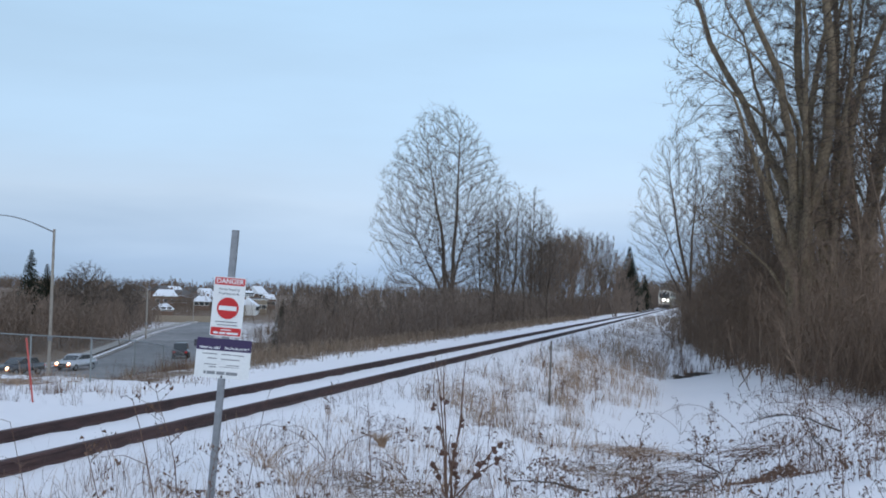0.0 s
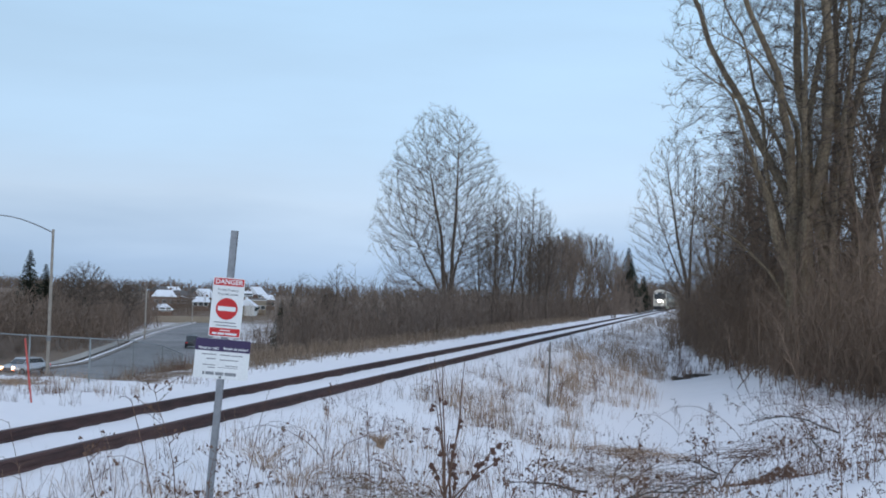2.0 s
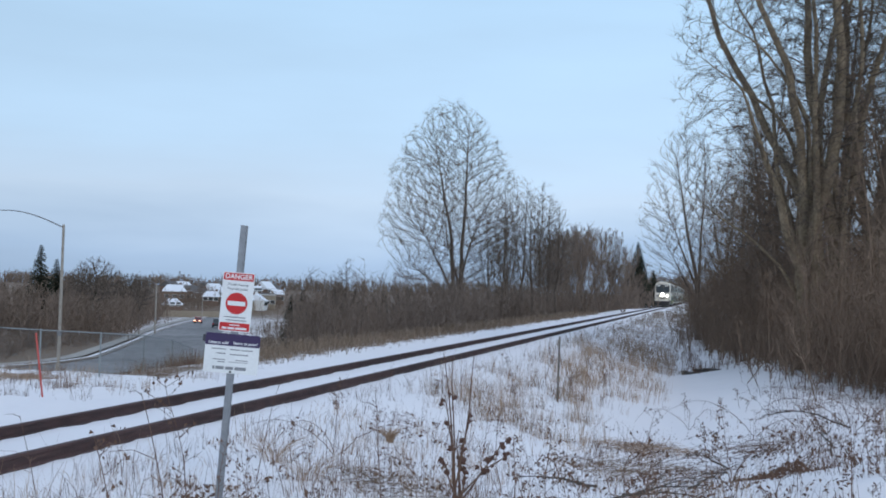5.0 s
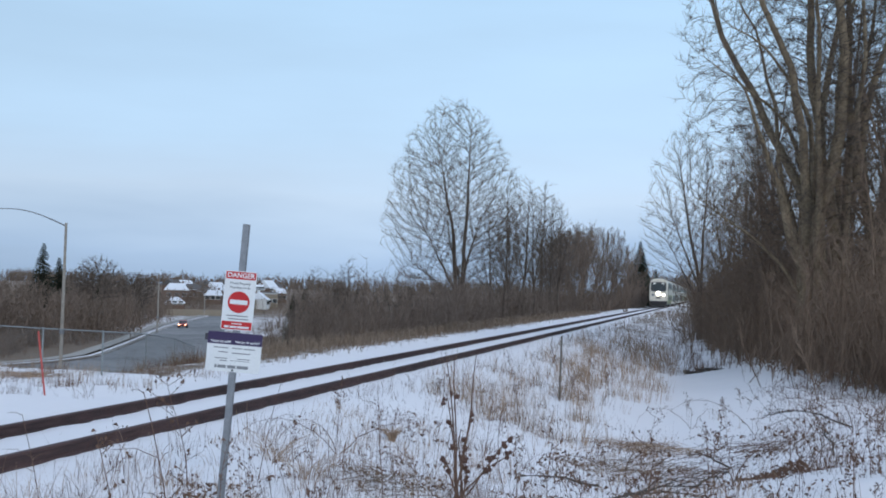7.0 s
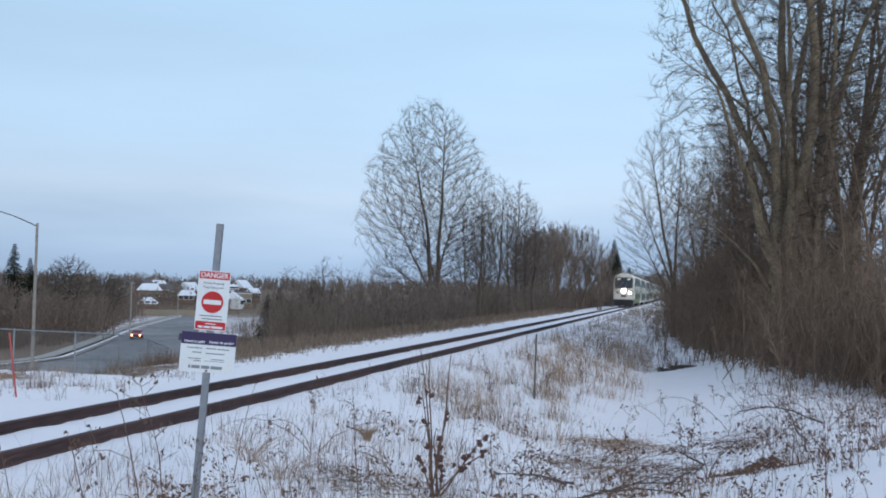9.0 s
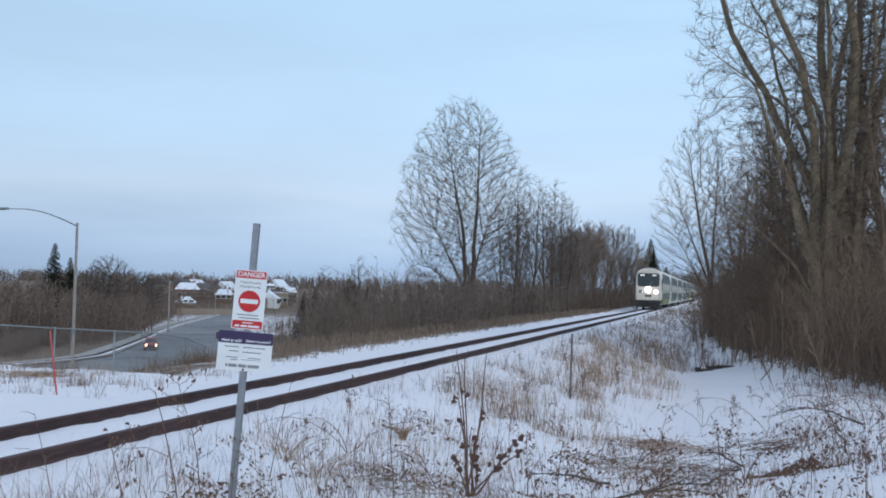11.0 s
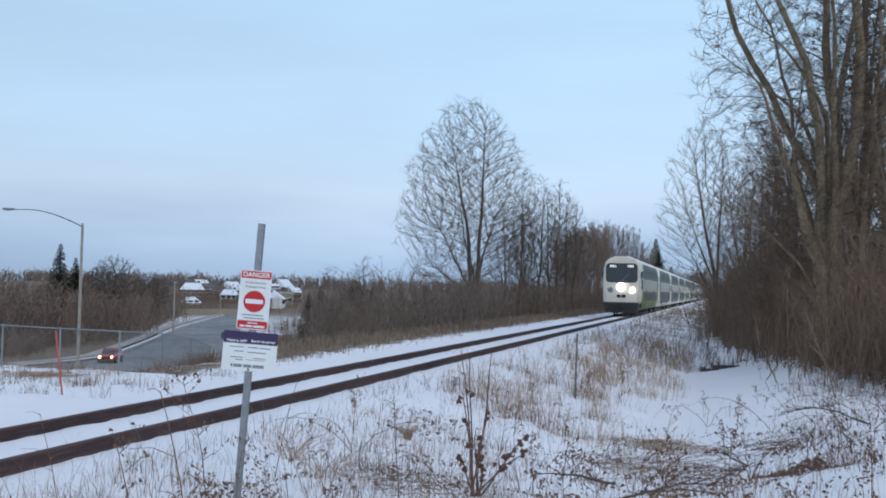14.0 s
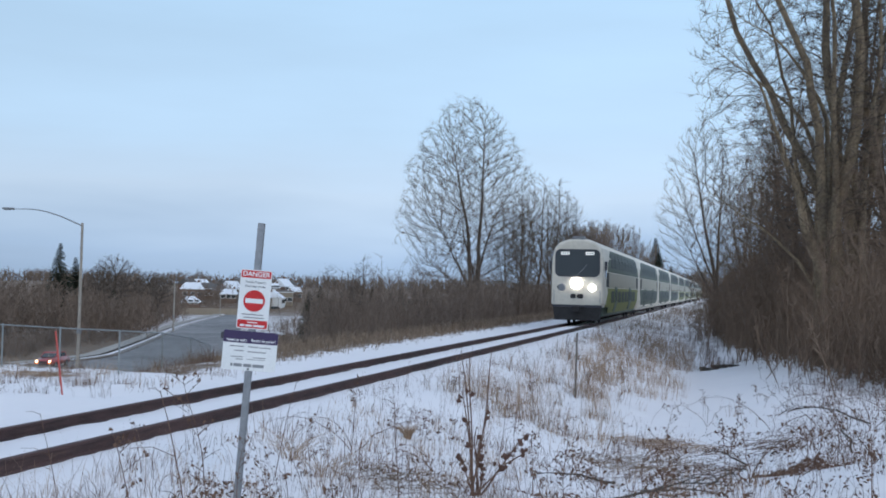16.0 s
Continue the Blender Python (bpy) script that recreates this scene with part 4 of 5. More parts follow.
put(mat(1, 300, 3.2, 1.3, "weed", "flattened brown dead grass on the snow"), 9.3, 20.4, 50)
put(mat(2, 200, 2.4, 0.8, "straw", "flattened straw on the snow"), 6.3, 22.2, -8)
put(mat(3, 80, 1.4, 0.6, "reed", "flattened brown dead grass on the snow"), 4.25, 11.9, -40)
put(mat(6, 150, 1.3, 0.5, "straw", "flattened straw in the snow beside the fence"), *site(25.5, -9.6), math.degrees(TURN))
put(mat(4, 180, 2.6, 1.4, "reed", "flattened brown dead grass on the snow"), 5.9, 18.6, 10)
put(mat(5, 150, 2.2, 1.0, "weed", "flattened brown dead grass on the snow"), 8.1, 18.0, 35)


def leaf_litter(seed, n, area, keep, label, size=0.03):
    """Small curled dead leaves and seed husks lying on the snow, as one mass."""
    rng = random.Random(seed)
    v, f = [], []
    x0, x1, y0, y1 = area
    made = 0
    while made < n:
        x, y = rng.uniform(x0, x1), y0 + (y1 - y0) * rng.random() ** 1.4
        if rng.random() > keep(x, y):
            continue
        made += 1
        a, k, tip = rng.random() * 6.28, size * (0.5 + rng.random()), rng.gauss(0, 0.7)
        d, e = Vector((math.cos(a), math.sin(a), tip)).normalized() * k, Vector((-math.sin(a), math.cos(a), rng.gauss(0, 0.5))) * k * 0.5
        p = Vector((x, y, ground_z(x, y) + 0.015 + 0.03 * rng.random()))
        o = len(v)
        v += [p - d, p + e + Vector((0, 0, k * 0.4)), p + d, p - e + Vector((0, 0, k * 0.4)), p - Vector((0, 0, 0.006))]
        f += [(o, o + 4, o + 1), (o + 1, o + 4, o + 2), (o + 2, o + 4, o + 3), (o + 3, o + 4, o)]
    return tagged(raw("leaf_litter", v, f, "weed"), label, "leaf litter", kind="stuff")


leaf_litter(51, 1900, (2.6, 11.5, 8.5, 26), lambda x, y: 1.9 * max(0, noise.noise((x * 0.8, y * 0.8, 21)) + 0.5 * noise.noise((x * 2.6, y * 2.6, 22))) ** 1.2, "scattered brown dead leaves and husks on the snow")
leaf_litter(52, 420, (5.6, 9.5, 10, 20), lambda x, y: 2.0 * max(0, noise.noise((x * 1.3, y * 1.3, 27))), "clumped brown dead leaves on the snow", 0.038)
heap = site(15.6, 5.15)
leaf_litter(53, 240, (heap[0] - 1.0, heap[0] + 1.0, heap[1] - 1.0, heap[1] + 0.9), lambda x, y: math.exp(-((x - heap[0] - 0.5 * (y - heap[1])) / 0.3) ** 2 - ((y - heap[1]) / 0.36) ** 2), "brown heap of dead leaves on the snow", 0.042)


def fallen_branch(seed, length, rise, label):
    rng = random.Random(seed)
    thing = empty("fallen_branch")
    v, f = [], []
    pts = [Vector((length * (k / 7 - 0.5), rng.gauss(0, 0.05), 0.03 + rise * math.sin(k / 7 * 2.6) + rng.gauss(0, 0.012))) for k in range(8)]
    tube(v, f, pts, [0.020 - 0.0022 * k for k in range(8)], 6)
    raw("stem", v, f, "log", thing)
    tv, tf = [], []
    for k in range(12):
        i = rng.randrange(1, 7)
        e = Vector((0.7, rng.gauss(0, 0.8), rng.gauss(0.25, 0.35))).normalized() * length * rng.uniform(0.10, 0.25)
        q = pts[i].lerp(pts[i + 1], rng.random())
        twig(tv, tf, q, q + e, 0.008)
        for c in range(3):
            u = q + e * rng.uniform(0.3, 0.9)
            twig(tv, tf, u, u + Vector((rng.gauss(0.3, 0.5), rng.gauss(0, 0.6), rng.gauss(0.1, 0.4))) * length * 0.07, 0.005)
    tagged(raw("side_twig", tv, tf, "log", thing), kind="stuff")
    return tagged(thing, label, "branch", "fallen branches")


for seed, fwd, rgt, ln, rise, turn in ((1, 12.9, 2.75, 1.9, 0.16, 28), (2, 16.4, 4.4, 1.5, 0.10, 60), (3, 14.4, 3.3, 1.2, 0.08, -20), (4, 18.5, 5.0, 1.6, 0.22, 110), (5, 15.0, 1.9, 1.1, 0.10, 170), (6, 20.5, 7.4, 2.0, 0.3, 140), (7, 17.0, 6.4, 1.6, 0.25, 75)):
    put(fallen_branch(seed, ln, rise, "dark bare branch fallen on the snow"), *site(fwd, rgt), math.degrees(TURN) + turn)


def bramble(seed, span, rise):
    rng = random.Random(seed)
    thing = empty("bramble")
    for k in range(3):
        v, f = [], []
        w = rng.uniform(0, 6.28)
        n, s, h = 9, span * (0.6 + 0.5 * rng.random()), rise * (0.6 + 0.6 * rng.random())
        pts = [Vector((math.cos(w) * s * i / n + rng.gauss(0, 0.02), math.sin(w) * s * i / n + rng.gauss(0, 0.02), h * 4 * (i / n) * (1 - 0.86 * i / n) * 0.9 - 0.04)) for i in range(n + 1)]
        tube(v, f, pts, [0.007 - 0.0006 * i for i in range(n + 1)], 4)
        for i in range(2, n):
            e = Vector((rng.gauss(0, 1), rng.gauss(0, 1), rng.gauss(0.3, 0.6))).normalized() * 0.16
            tube(v, f, [pts[i], pts[i] + e], [0.003, 0.0015], 3)
        raw("cane", v, f, "weed", thing)
    return tagged(thing, "arching brown bramble canes over the snow", "bramble", "brambles")


canes = [bramble(1, 1.7, 0.55), bramble(2, 2.2, 0.7), bramble(3, 1.3, 0.4)]
for i, (x, y, a) in enumerate(((7.1, 17.4, 20), (9.0, 22.8, 100), (10.2, 24.5, 0), (8.4, 15.6, 200), (9.6, 17.2, 60), (6.0, 15.0, 310), (10.6, 20.5, 140), (11.2, 22.5, 250), (4.4, 13.6, 80), (7.7, 25.6, 170), (10.4, 15.6, 30), (6.6, 20.0, 240), (3.3, 13.6, 150), (10.9, 26.0, 190))):
    (put if i < 3 else again)(canes[i % 3], x, y, a, 0.8 + 0.1 * (i % 4))

post = empty("old_post")
part("shaft", rod(bmesh.new(), (0, 0, -0.3), (0.03, 0, 1.62), 0.03, 0.024, 7), "weathered", post)
tagged(post, "thin weathered wooden post on the embankment", "post")
put(post, 4.42, 27.14, 0)
for i, (x, y, ln, r, a, tip) in enumerate(((7.5, 44.9, 1.3, 0.11, 25, 8), (7.9, 45.6, 1.0, 0.13, -20, -4), (8.4, 45.4, 1.5, 0.09, 10, 14), (7.2, 46.2, 0.9, 0.10, 70, 3))):
    lg = empty("fallen_log")
    part("stem", rod(bmesh.new(), (-ln / 2, 0, r * 0.6), (ln / 2, 0, r * 0.6), r, r * 0.8, 9), "log", lg)
    part("cut_end", rod(bmesh.new(), (-ln / 2 - 0.012, 0, r * 0.6), (-ln / 2 + 0.003, 0, r * 0.6), r * 0.9, r * 0.9, 9), "weathered", lg, "pale sawn end")
    tagged(lg, "dark fallen log in the snowy ditch", "log", "fallen logs")
    put(lg, x, y, a, 0.6)


# ---------- sign post ----------
def rrect(x0, x1, z0, z1, r, n=4):
    pts = []
    for cx, cz, a0 in ((x1 - r, z1 - r, 0), (x0 + r, z1 - r, 90), (x0 + r, z0 + r, 180), (x1 - r, z0 + r, 270)):
        for k in range(n + 1):
            a = radians(a0 + 90 * k / n)
            pts.append((cx + r * math.cos(a), cz + r * math.sin(a)))
    return pts


def plate(pts, y0, y1):
    """A flat plate in the xz plane from y0 (front) to y1."""
    bm = bmesh.new()
    a = [bm.verts.new((x, y0, z)) for x, z in pts]
    b = [bm.verts.new((x, y1, z)) for x, z in pts]
    n = len(pts)
    bm.faces.new(a)
    bm.faces.new(b[::-1])
    for i in range(n):
        bm.faces.new((a[i], b[i], b[(i + 1) % n], a[(i + 1) % n]))
    bmesh.ops.recalc_face_normals(bm, faces=bm.faces)
    return bm


def disc(cx, cz, r, n=28):
    return [(cx + r * math.cos(6.2832 * k / n), cz + r * math.sin(6.2832 * k / n)) for k in range(n)]


def lettering(text, size, x, z, y, mat, parent, name="lettering"):
    cu = bpy.data.curves.new(name, "FONT")
    cu.body, cu.size, cu.align_x, cu.align_y, cu.extrude = text, size, "CENTER", "CENTER", 0.0006
    cu.offset = size * 0.022
    cu.materials.append(M[mat])
    ob = new(name, cu)
    ob.parent = parent
    ob.matrix_local = pose(x, y, z, 90, 0, 0)
    return ob


def bars(parent, rows, mat, y):
    for x0, x1, z, h in rows:
        part("text_bar", boxed(x0, x1, y, y + 0.001, z - h / 2, z + h / 2), mat, parent)


def sign_post():
    thing = empty("warning_sign_post", pose(*site(10.6, -1.98), -0.57, 0, 3.5, math.degrees(TURN) + 2))
    bm = bmesh.new()
    box(bm, -0.029, 0.029, -0.010, -0.006, -0.5, 3.06)
    for sx in (-1, 1):
        box(bm, min(sx * 0.029, sx * 0.025), max(sx * 0.029, sx * 0.025), -0.006, 0.03, -0.5, 3.06)
        box(bm, min(sx * 0.029, sx * 0.037), max(sx * 0.029, sx * 0.037), 0.026, 0.03, -0.5, 3.06)
    part("post", bm, "galv", thing, "grey galvanised steel channel post")
    s = part("danger_sign", plate(rrect(-0.154, 0.154, 2.015, 2.595, 0.018), -0.016, -0.0125), "sign_white", thing, "white danger sign with red header and footer")
    part("header", plate(rrect(-0.146, 0.146, 2.515, 2.587, 0.010), -0.0175, -0.0165), "sign_red", s, "red header block")
    part("footer", plate(rrect(-0.146, 0.146, 2.023, 2.100, 0.010), -0.0175, -0.0165), "sign_red", s, "red footer block")
    lettering("DANGER", 0.066, 0, 2.551, -0.018, "sign_white", s)
    lettering("Private Property", 0.030, 0, 2.474, -0.017, "grey_trim", s)
    lettering("Propri\u00e9t\u00e9 priv\u00e9e", 0.030, 0, 2.432, -0.017, "grey_trim", s)
    part("ring", plate(disc(0, 2.29, 0.106), -0.0195, -0.018), "sign_red", s, "red no-entry disc")
    part("bar", boxed(-0.086, 0.086, -0.0215, -0.020, 2.268, 2.312), "sign_white", s, "white bar of the no-entry disc")
    bars(s, ((-0.11, 0.10, 2.155, 0.009), (-0.09, 0.11, 2.125, 0.009)), "text_grey", -0.0190)
    bars(s, ((-0.05, 0.05, 2.078, 0.010), (-0.12, -0.075, 2.046, 0.020), (-0.065, 0.0, 2.046, 0.020), (0.01, 0.12, 2.046, 0.020)), "sign_white", -0.0185)
    h = part("help_sign", plate(rrect(-0.265, 0.265, 1.605, 1.99, 0.012), -0.016, -0.0125), "sign_white", thing, "white notice board with a purple header")
    part("header", plate(rrect(-0.265, 0.265, 1.872, 1.99, 0.012), -0.018, -0.0165), "sign_purple", h, "purple header band")
    lettering("Need to talk?", 0.036, -0.135, 1.898, -0.019, "sign_white", h)
    lettering("Besoin de parler?", 0.034, 0.125, 1.902, -0.019, "sign_white", h)
    bars(h, ((-0.20, -0.06, 1.838, 0.009), (-0.02, 0.08, 1.838, 0.009), (0.09, 0.20, 1.836, 0.009), (-0.15, -0.06, 1.795, 0.009), (-0.02, 0.16, 1.790, 0.009), (-0.18, -0.06, 1.735, 0.008), (-0.13, -0.06, 1.712, 0.009), (0.04, 0.16, 1.735, 0.008), (-0.03, 0.16, 1.716, 0.005)), "text_grey", -0.0175)
    bars(h, ((-0.175, -0.155, 1.655, 0.030), (-0.145, -0.065, 1.655, 0.030), (-0.052, 0.028, 1.655, 0.030), (0.040, 0.150, 1.655, 0.030)), "grey_trim", -0.0175)
    part("bolt", plate(disc(0, 1.622, 0.011, 12), -0.024, -0.0165), "ink", h)
    part("bracket", boxed(-0.295, -0.262, 0.0, 0.02, 1.90, 1.965, bevel=0.004), "ink", h, "dark bracket at the board's back")
    return tagged(thing, "leaning galvanised post with danger and notice signs", "sign")


sign_post()


# ---------- street lamps, fence, stakes ----------
def street_lamp(height, arm, rise, label):
    thing = empty("street_lamp")
    bm = rod(bmesh.new(), (0, 0, -0.4), (0, 0, height), 0.15, 0.10, 12)
    part("pole", bm, "concrete", thing, "tapered concrete pole")
    v, f = [], []
    pts = []
    for k in range(11):
        t = k / 10
        pts.append(Vector((-arm * t, 0, height - 0.25 + rise * math.sin(min(1, t * 1.25) * math.pi / 2) - 0.12 * max(0, t - 0.8))))
    tube(v, f, pts, [0.055 - 0.0025 * k for k in range(11)], 8)
    raw("arm", v, f, "galv", thing, "grey metal arm", smooth=True)
    e = pts[-1]
    bm = boxed(e.x - 0.85, e.x + 0.05, -0.17, 0.17, e.z - 0.06, e.z + 0.10, bevel=0.05)
    part("lamp_head", bm, "galv", thing, "grey cobra-head lantern")
    part("lens", boxed(e.x - 0.72, e.x - 0.25, -0.13, 0.13, e.z - 0.10, e.z - 0.055, bevel=0.02), "grey_trim", thing)
    part("collar", rod(bmesh.new(), (0, 0, height * 0.28), (0, 0, height * 0.28 + 0.35), 0.19, 0.19, 12), "galv", thing)
    return tagged(thing, label, "street lamp", "street lamps")


tall_lamp = street_lamp(12.25, 5.4, 1.25, "tall grey concrete street lamp with a long curved arm")
put(tall_lamp, *site(86, -28.85), math.degrees(TURN) + 4)
short_lamp = street_lamp(8.2, 2.4, 0.9, "grey street lamp beside the road")
put(short_lamp, *site(175, -43.4), math.degrees(TURN) + 10, 1.0)
again(short_lamp, *site(272, -55.8), math.degrees(TURN) + 10, 0.75)


def fence():
    thing = empty("chain_link_fence")
    pa, pb, pc = Vector(site(26.4, -7.85)), Vector(site(29.0, -17.5)), Vector(site(47, -10.0))
    v, f = [], []
    for a, b, n in ((pa, pb, 6), (pa, pc, 3)):
        for k in range(n + 1):
            if a is pa and b is pc and k == 0:
                continue
            p = a.lerp(b, k / n)
            z = ground_z(p.x, p.y)
            part("post", rod(bmesh.new(), (p.x, p.y, z - 0.3), (p.x, p.y, z + 1.10), 0.022, 0.022, 8), "wire", thing)
            if b is pb and k == 3:
                part("tag", plate([(-0.075, 0), (0, -0.09), (0.075, 0), (0, 0.09)], -0.004, 0.0), "galv", thing, "small pale diamond tag").matrix_local = pose(p.x + 0.09, p.y - 0.03, z + 0.66, 0, 0, math.degrees(TURN))
        for k in range(n):
            p, q = a.lerp(b, k / n), a.lerp(b, (k + 1) / n)
            zp, zq = ground_z(p.x, p.y), ground_z(q.x, q.y)
            part("top_rail", rod(bmesh.new(), (p.x, p.y, zp + 1.07), (q.x, q.y, zq + 1.07), 0.015, 0.015, 8), "wire", thing)
            ln = (q - p).length
            m = int(ln / 0.09)
            for i in range(-13, m):
                for s in (0, 1):
                    t0, t1 = (i / m, (i + 13) / m)
                    z0, z1 = 0.02, 1.05
                    if t0 < 0:
                        z0, t0 = 0.02 + 1.03 * (-t0 * m / 13), 0
                    if t1 > 1:
                        z1, t1 = 1.05 - 1.03 * ((t1 - 1) * m / 13), 1
                    if s:
                        z0, z1 = 1.07 - z0, 1.07 - z1
                    A, B = p.lerp(q, t0), p.lerp(q, t1)
                    tube(v, f, [Vector((A.x, A.y, zp + (zq - zp) * t0 + z0)), Vector((B.x, B.y, zp + (zq - zp) * t1 + z1))], [0.0013, 0.0013], 3)
    raw("mesh", v, f, "wire", thing, "thin woven wire mesh")
    return tagged(thing, "low grey chain-link fence above the road", "fence")


fence()
stake = empty("marker_stake")
part("shaft", boxed(-0.016, 0.016, -0.010, 0.010, -0.25, 1.28, bevel=0.004), "stake_red", stake, "red painted wooden shaft")
tagged(stake, "red marker stake leaning in the snow", "stake")
sx, sy = site(21.4, -7.46)
stake.matrix_world = pose(sx, sy, ground_z(sx, sy), 4, -6.5, math.degrees(TURN))


# ---------- houses of the far settlement ----------
def house(w, d, h, roof, wall, label, hip=0.0, garage=True, snow="roof_snow"):
    thing = empty("house")
    part("wall", boxed(-w / 2, w / 2, -d / 2, d / 2, -1.5, h), wall, thing)
    o = 0.3
    bm = bmesh.new()
    k = w / 2 * hip
    pts = [(-w / 2 - o, -d / 2 - o, h - 0.15), (w / 2 + o, -d / 2 - o, h - 0.15), (w / 2 + o, d / 2 + o, h - 0.15), (-w / 2 - o, d / 2 + o, h - 0.15), (-w / 2 - o + k, 0, h + roof), (w / 2 + o - k, 0, h + roof)]
    vs = [bm.verts.new(p) for p in pts]
    for q in ((0, 1, 5, 4), (2, 3, 4, 5), (1, 2, 5), (3, 0, 4), (3, 2, 1, 0)):
        bm.faces.new([vs[i] for i in q])
    bmesh.ops.recalc_face_normals(bm, faces=bm.faces)
    rf = part("roof", bm, snow, thing, "snow-covered roof" if snow == "roof_snow" else "dark shingled roof")
    part("chimney", boxed(w * 0.22, w * 0.22 + 0.7, 0.2, 1.0, h, h + roof + 0.7), wall, rf)
    part("fascia", boxed(-w / 2 - o, w / 2 + o, -d / 2 - o - 0.03, -d / 2 - o + 0.05, h - 0.32, h - 0.12), "sign_white", rf)
    for fz in (1.2, 3.9) if h > 4.5 else (1.2,):
        for x in (-0.32, 0.02, 0.33):
            if garage and fz < 2 and x < 0:
                continue
            win = part("window", boxed(x * w - 0.75, x * w + 0.75, -d / 2 - 0.06, -d / 2 + 0.02, fz, fz + 1.3), "sign_white", thing)
            part("pane", boxed(x * w - 0.65, x * w + 0.65, -d / 2 - 0.075, -d / 2 - 0.062, fz + 0.1, fz + 1.2), "glass_dark", win)
    if garage:
        part("garage_door", boxed(-w * 0.42, -w * 0.42 + 2.6, -d / 2 - 0.05, -d / 2 + 0.02, 0, 2.2), "sign_white", thing)
    return tagged(thing, label, "house", "houses of the settlement")


for fwd, ang, w, h, rf, hip, wall, snow, turn in (
        (352, -0.2315, 7.4, 3.6, 2.0, 0.45, "brick_far", "roof_snow", 14), (326, -0.2325, 5.6, 1.9, 1.6, 0.7, "brick_far", "roof_snow", 10), (388, -0.2352, 5.0, 5.2, 2.3, 0.05, "brick_far", "shingle", 66),
        (372, -0.2163, 6.4, 3.8, 2.2, 0.4, "brick_far", "shingle", -8), (368, -0.2068, 4.2, 3.4, 1.5, 0.3, "brick_far", "shingle", 15), (382, -0.2005, 5.0, 4.8, 2.6, 0.05, "brick_far", "shingle", 62),
        (372, -0.1953, 6.0, 3.6, 2.8, 0.05, "brick_far", "roof_snow", 62), (345, -0.1969, 5.0, 2.7, 1.5, 0.4, "brick_far", "roof_snow", 4), (336, -0.1548, 3.8, 3.0, 2.0, 0.05, "sign_white", "roof_snow", 84),
        (342, -0.1454, 5.2, 4.3, 0.5, 0.3, "siding_tan", "shingle", 6), (366, -0.1564, 4.0, 4.6, 1.3, 0.3, "brick_far", "roof_snow", 12), (376, -0.1475, 5.0, 5.0, 2.6, 0.05, "brick_far", "roof_snow", 62),
        (384, -0.1402, 6.0, 4.8, 2.0, 0.5, "brick_far", "shingle", 0), (362, -0.1365, 4.4, 3.4, 1.4, 0.4, "brick_far", "roof_snow", 10), (420, -0.2240, 6.5, 4.8, 2.4, 0.1, "brick_far", "roof_snow", 60),
        (432, -0.2090, 7.0, 5.0, 2.4, 0.4, "brick_far", "shingle", -10), (425, -0.1450, 9.0, 5.6, 2.4, 0.4, "brick_far", "shingle", 20), (415, -0.1860, 9.0, 5.6, 2.4, 0.4, "brick_far", "shingle", 5), (330, -0.1700, 7.0, 3.6, 1.8, 0.4, "siding_tan", "roof_snow", -5)):
    name = {"brick_far": "brown brick house", "siding_tan": "tan house", "sign_white": "small white-fronted house"}[wall]
    hs = house(w, 5.5, h, rf * (1.0 if snow == "roof_snow" else 0.8), wall, name + (" with a snow-covered roof" if snow == "roof_snow" else " with a dark shingled roof"), hip, h > 4, snow)
    put(hs, *site(fwd, ang * fwd), math.degrees(TURN) + turn)
garden_wall = part("garden_wall", boxed(-8, 8, -0.15, 0.15, -1.5, 1.7), "siding_tan")
tagged(garden_wall, "low tan sound wall beside the road", "wall", kind="structure")
gx, gy = site(286, -61.5)
garden_wall.matrix_world = pose(gx, gy, ground_z(gx, gy), 0, 0, math.degrees(TURN) + 25)
for fwd, rgt, s in ((296, -78, 1.0), (305, -72, 0.6), (320, -66, 0.6), (310, -86, 1.1), (335, -59, 0.5), (330, -70, 0.9), (336, -76, 0.9), (345, -64, 0.8), (365, -74, 1.3), (368, -68, 1.1), (392, -70, 1.3), (372, -58, 1.2), (395, -60, 1.2), (360, -46, 0.9), (290, -92, 1.2), (338, -82, 1.0), (342, -79, 0.55), (338, -70.5, 0.6), (334, -66, 0.5), (345, -71, 1.1), (330, -56, 0.6), (336, -52, 0.7), (345, -55, 1.0), (385, -76, 1.5), (400, -84, 1.6), (398, -66, 1.3), (410, -74, 1.6), (420, -64, 1.4), (336, -74.5, 0.5), (350, -78, 0.9), (357, -75, 0.8), (362, -81, 1.2), (352, -70, 0.7), (376, -86, 1.3), (334, -62, 0.45), (348, -54.5, 0.7), (368, -53, 0.9), (352, -48, 0.8), (340, -46.5, 0.7), (392, -55, 1.1)):
    again(far[0], *site(fwd, rgt), fwd * 7, s * 1.2)


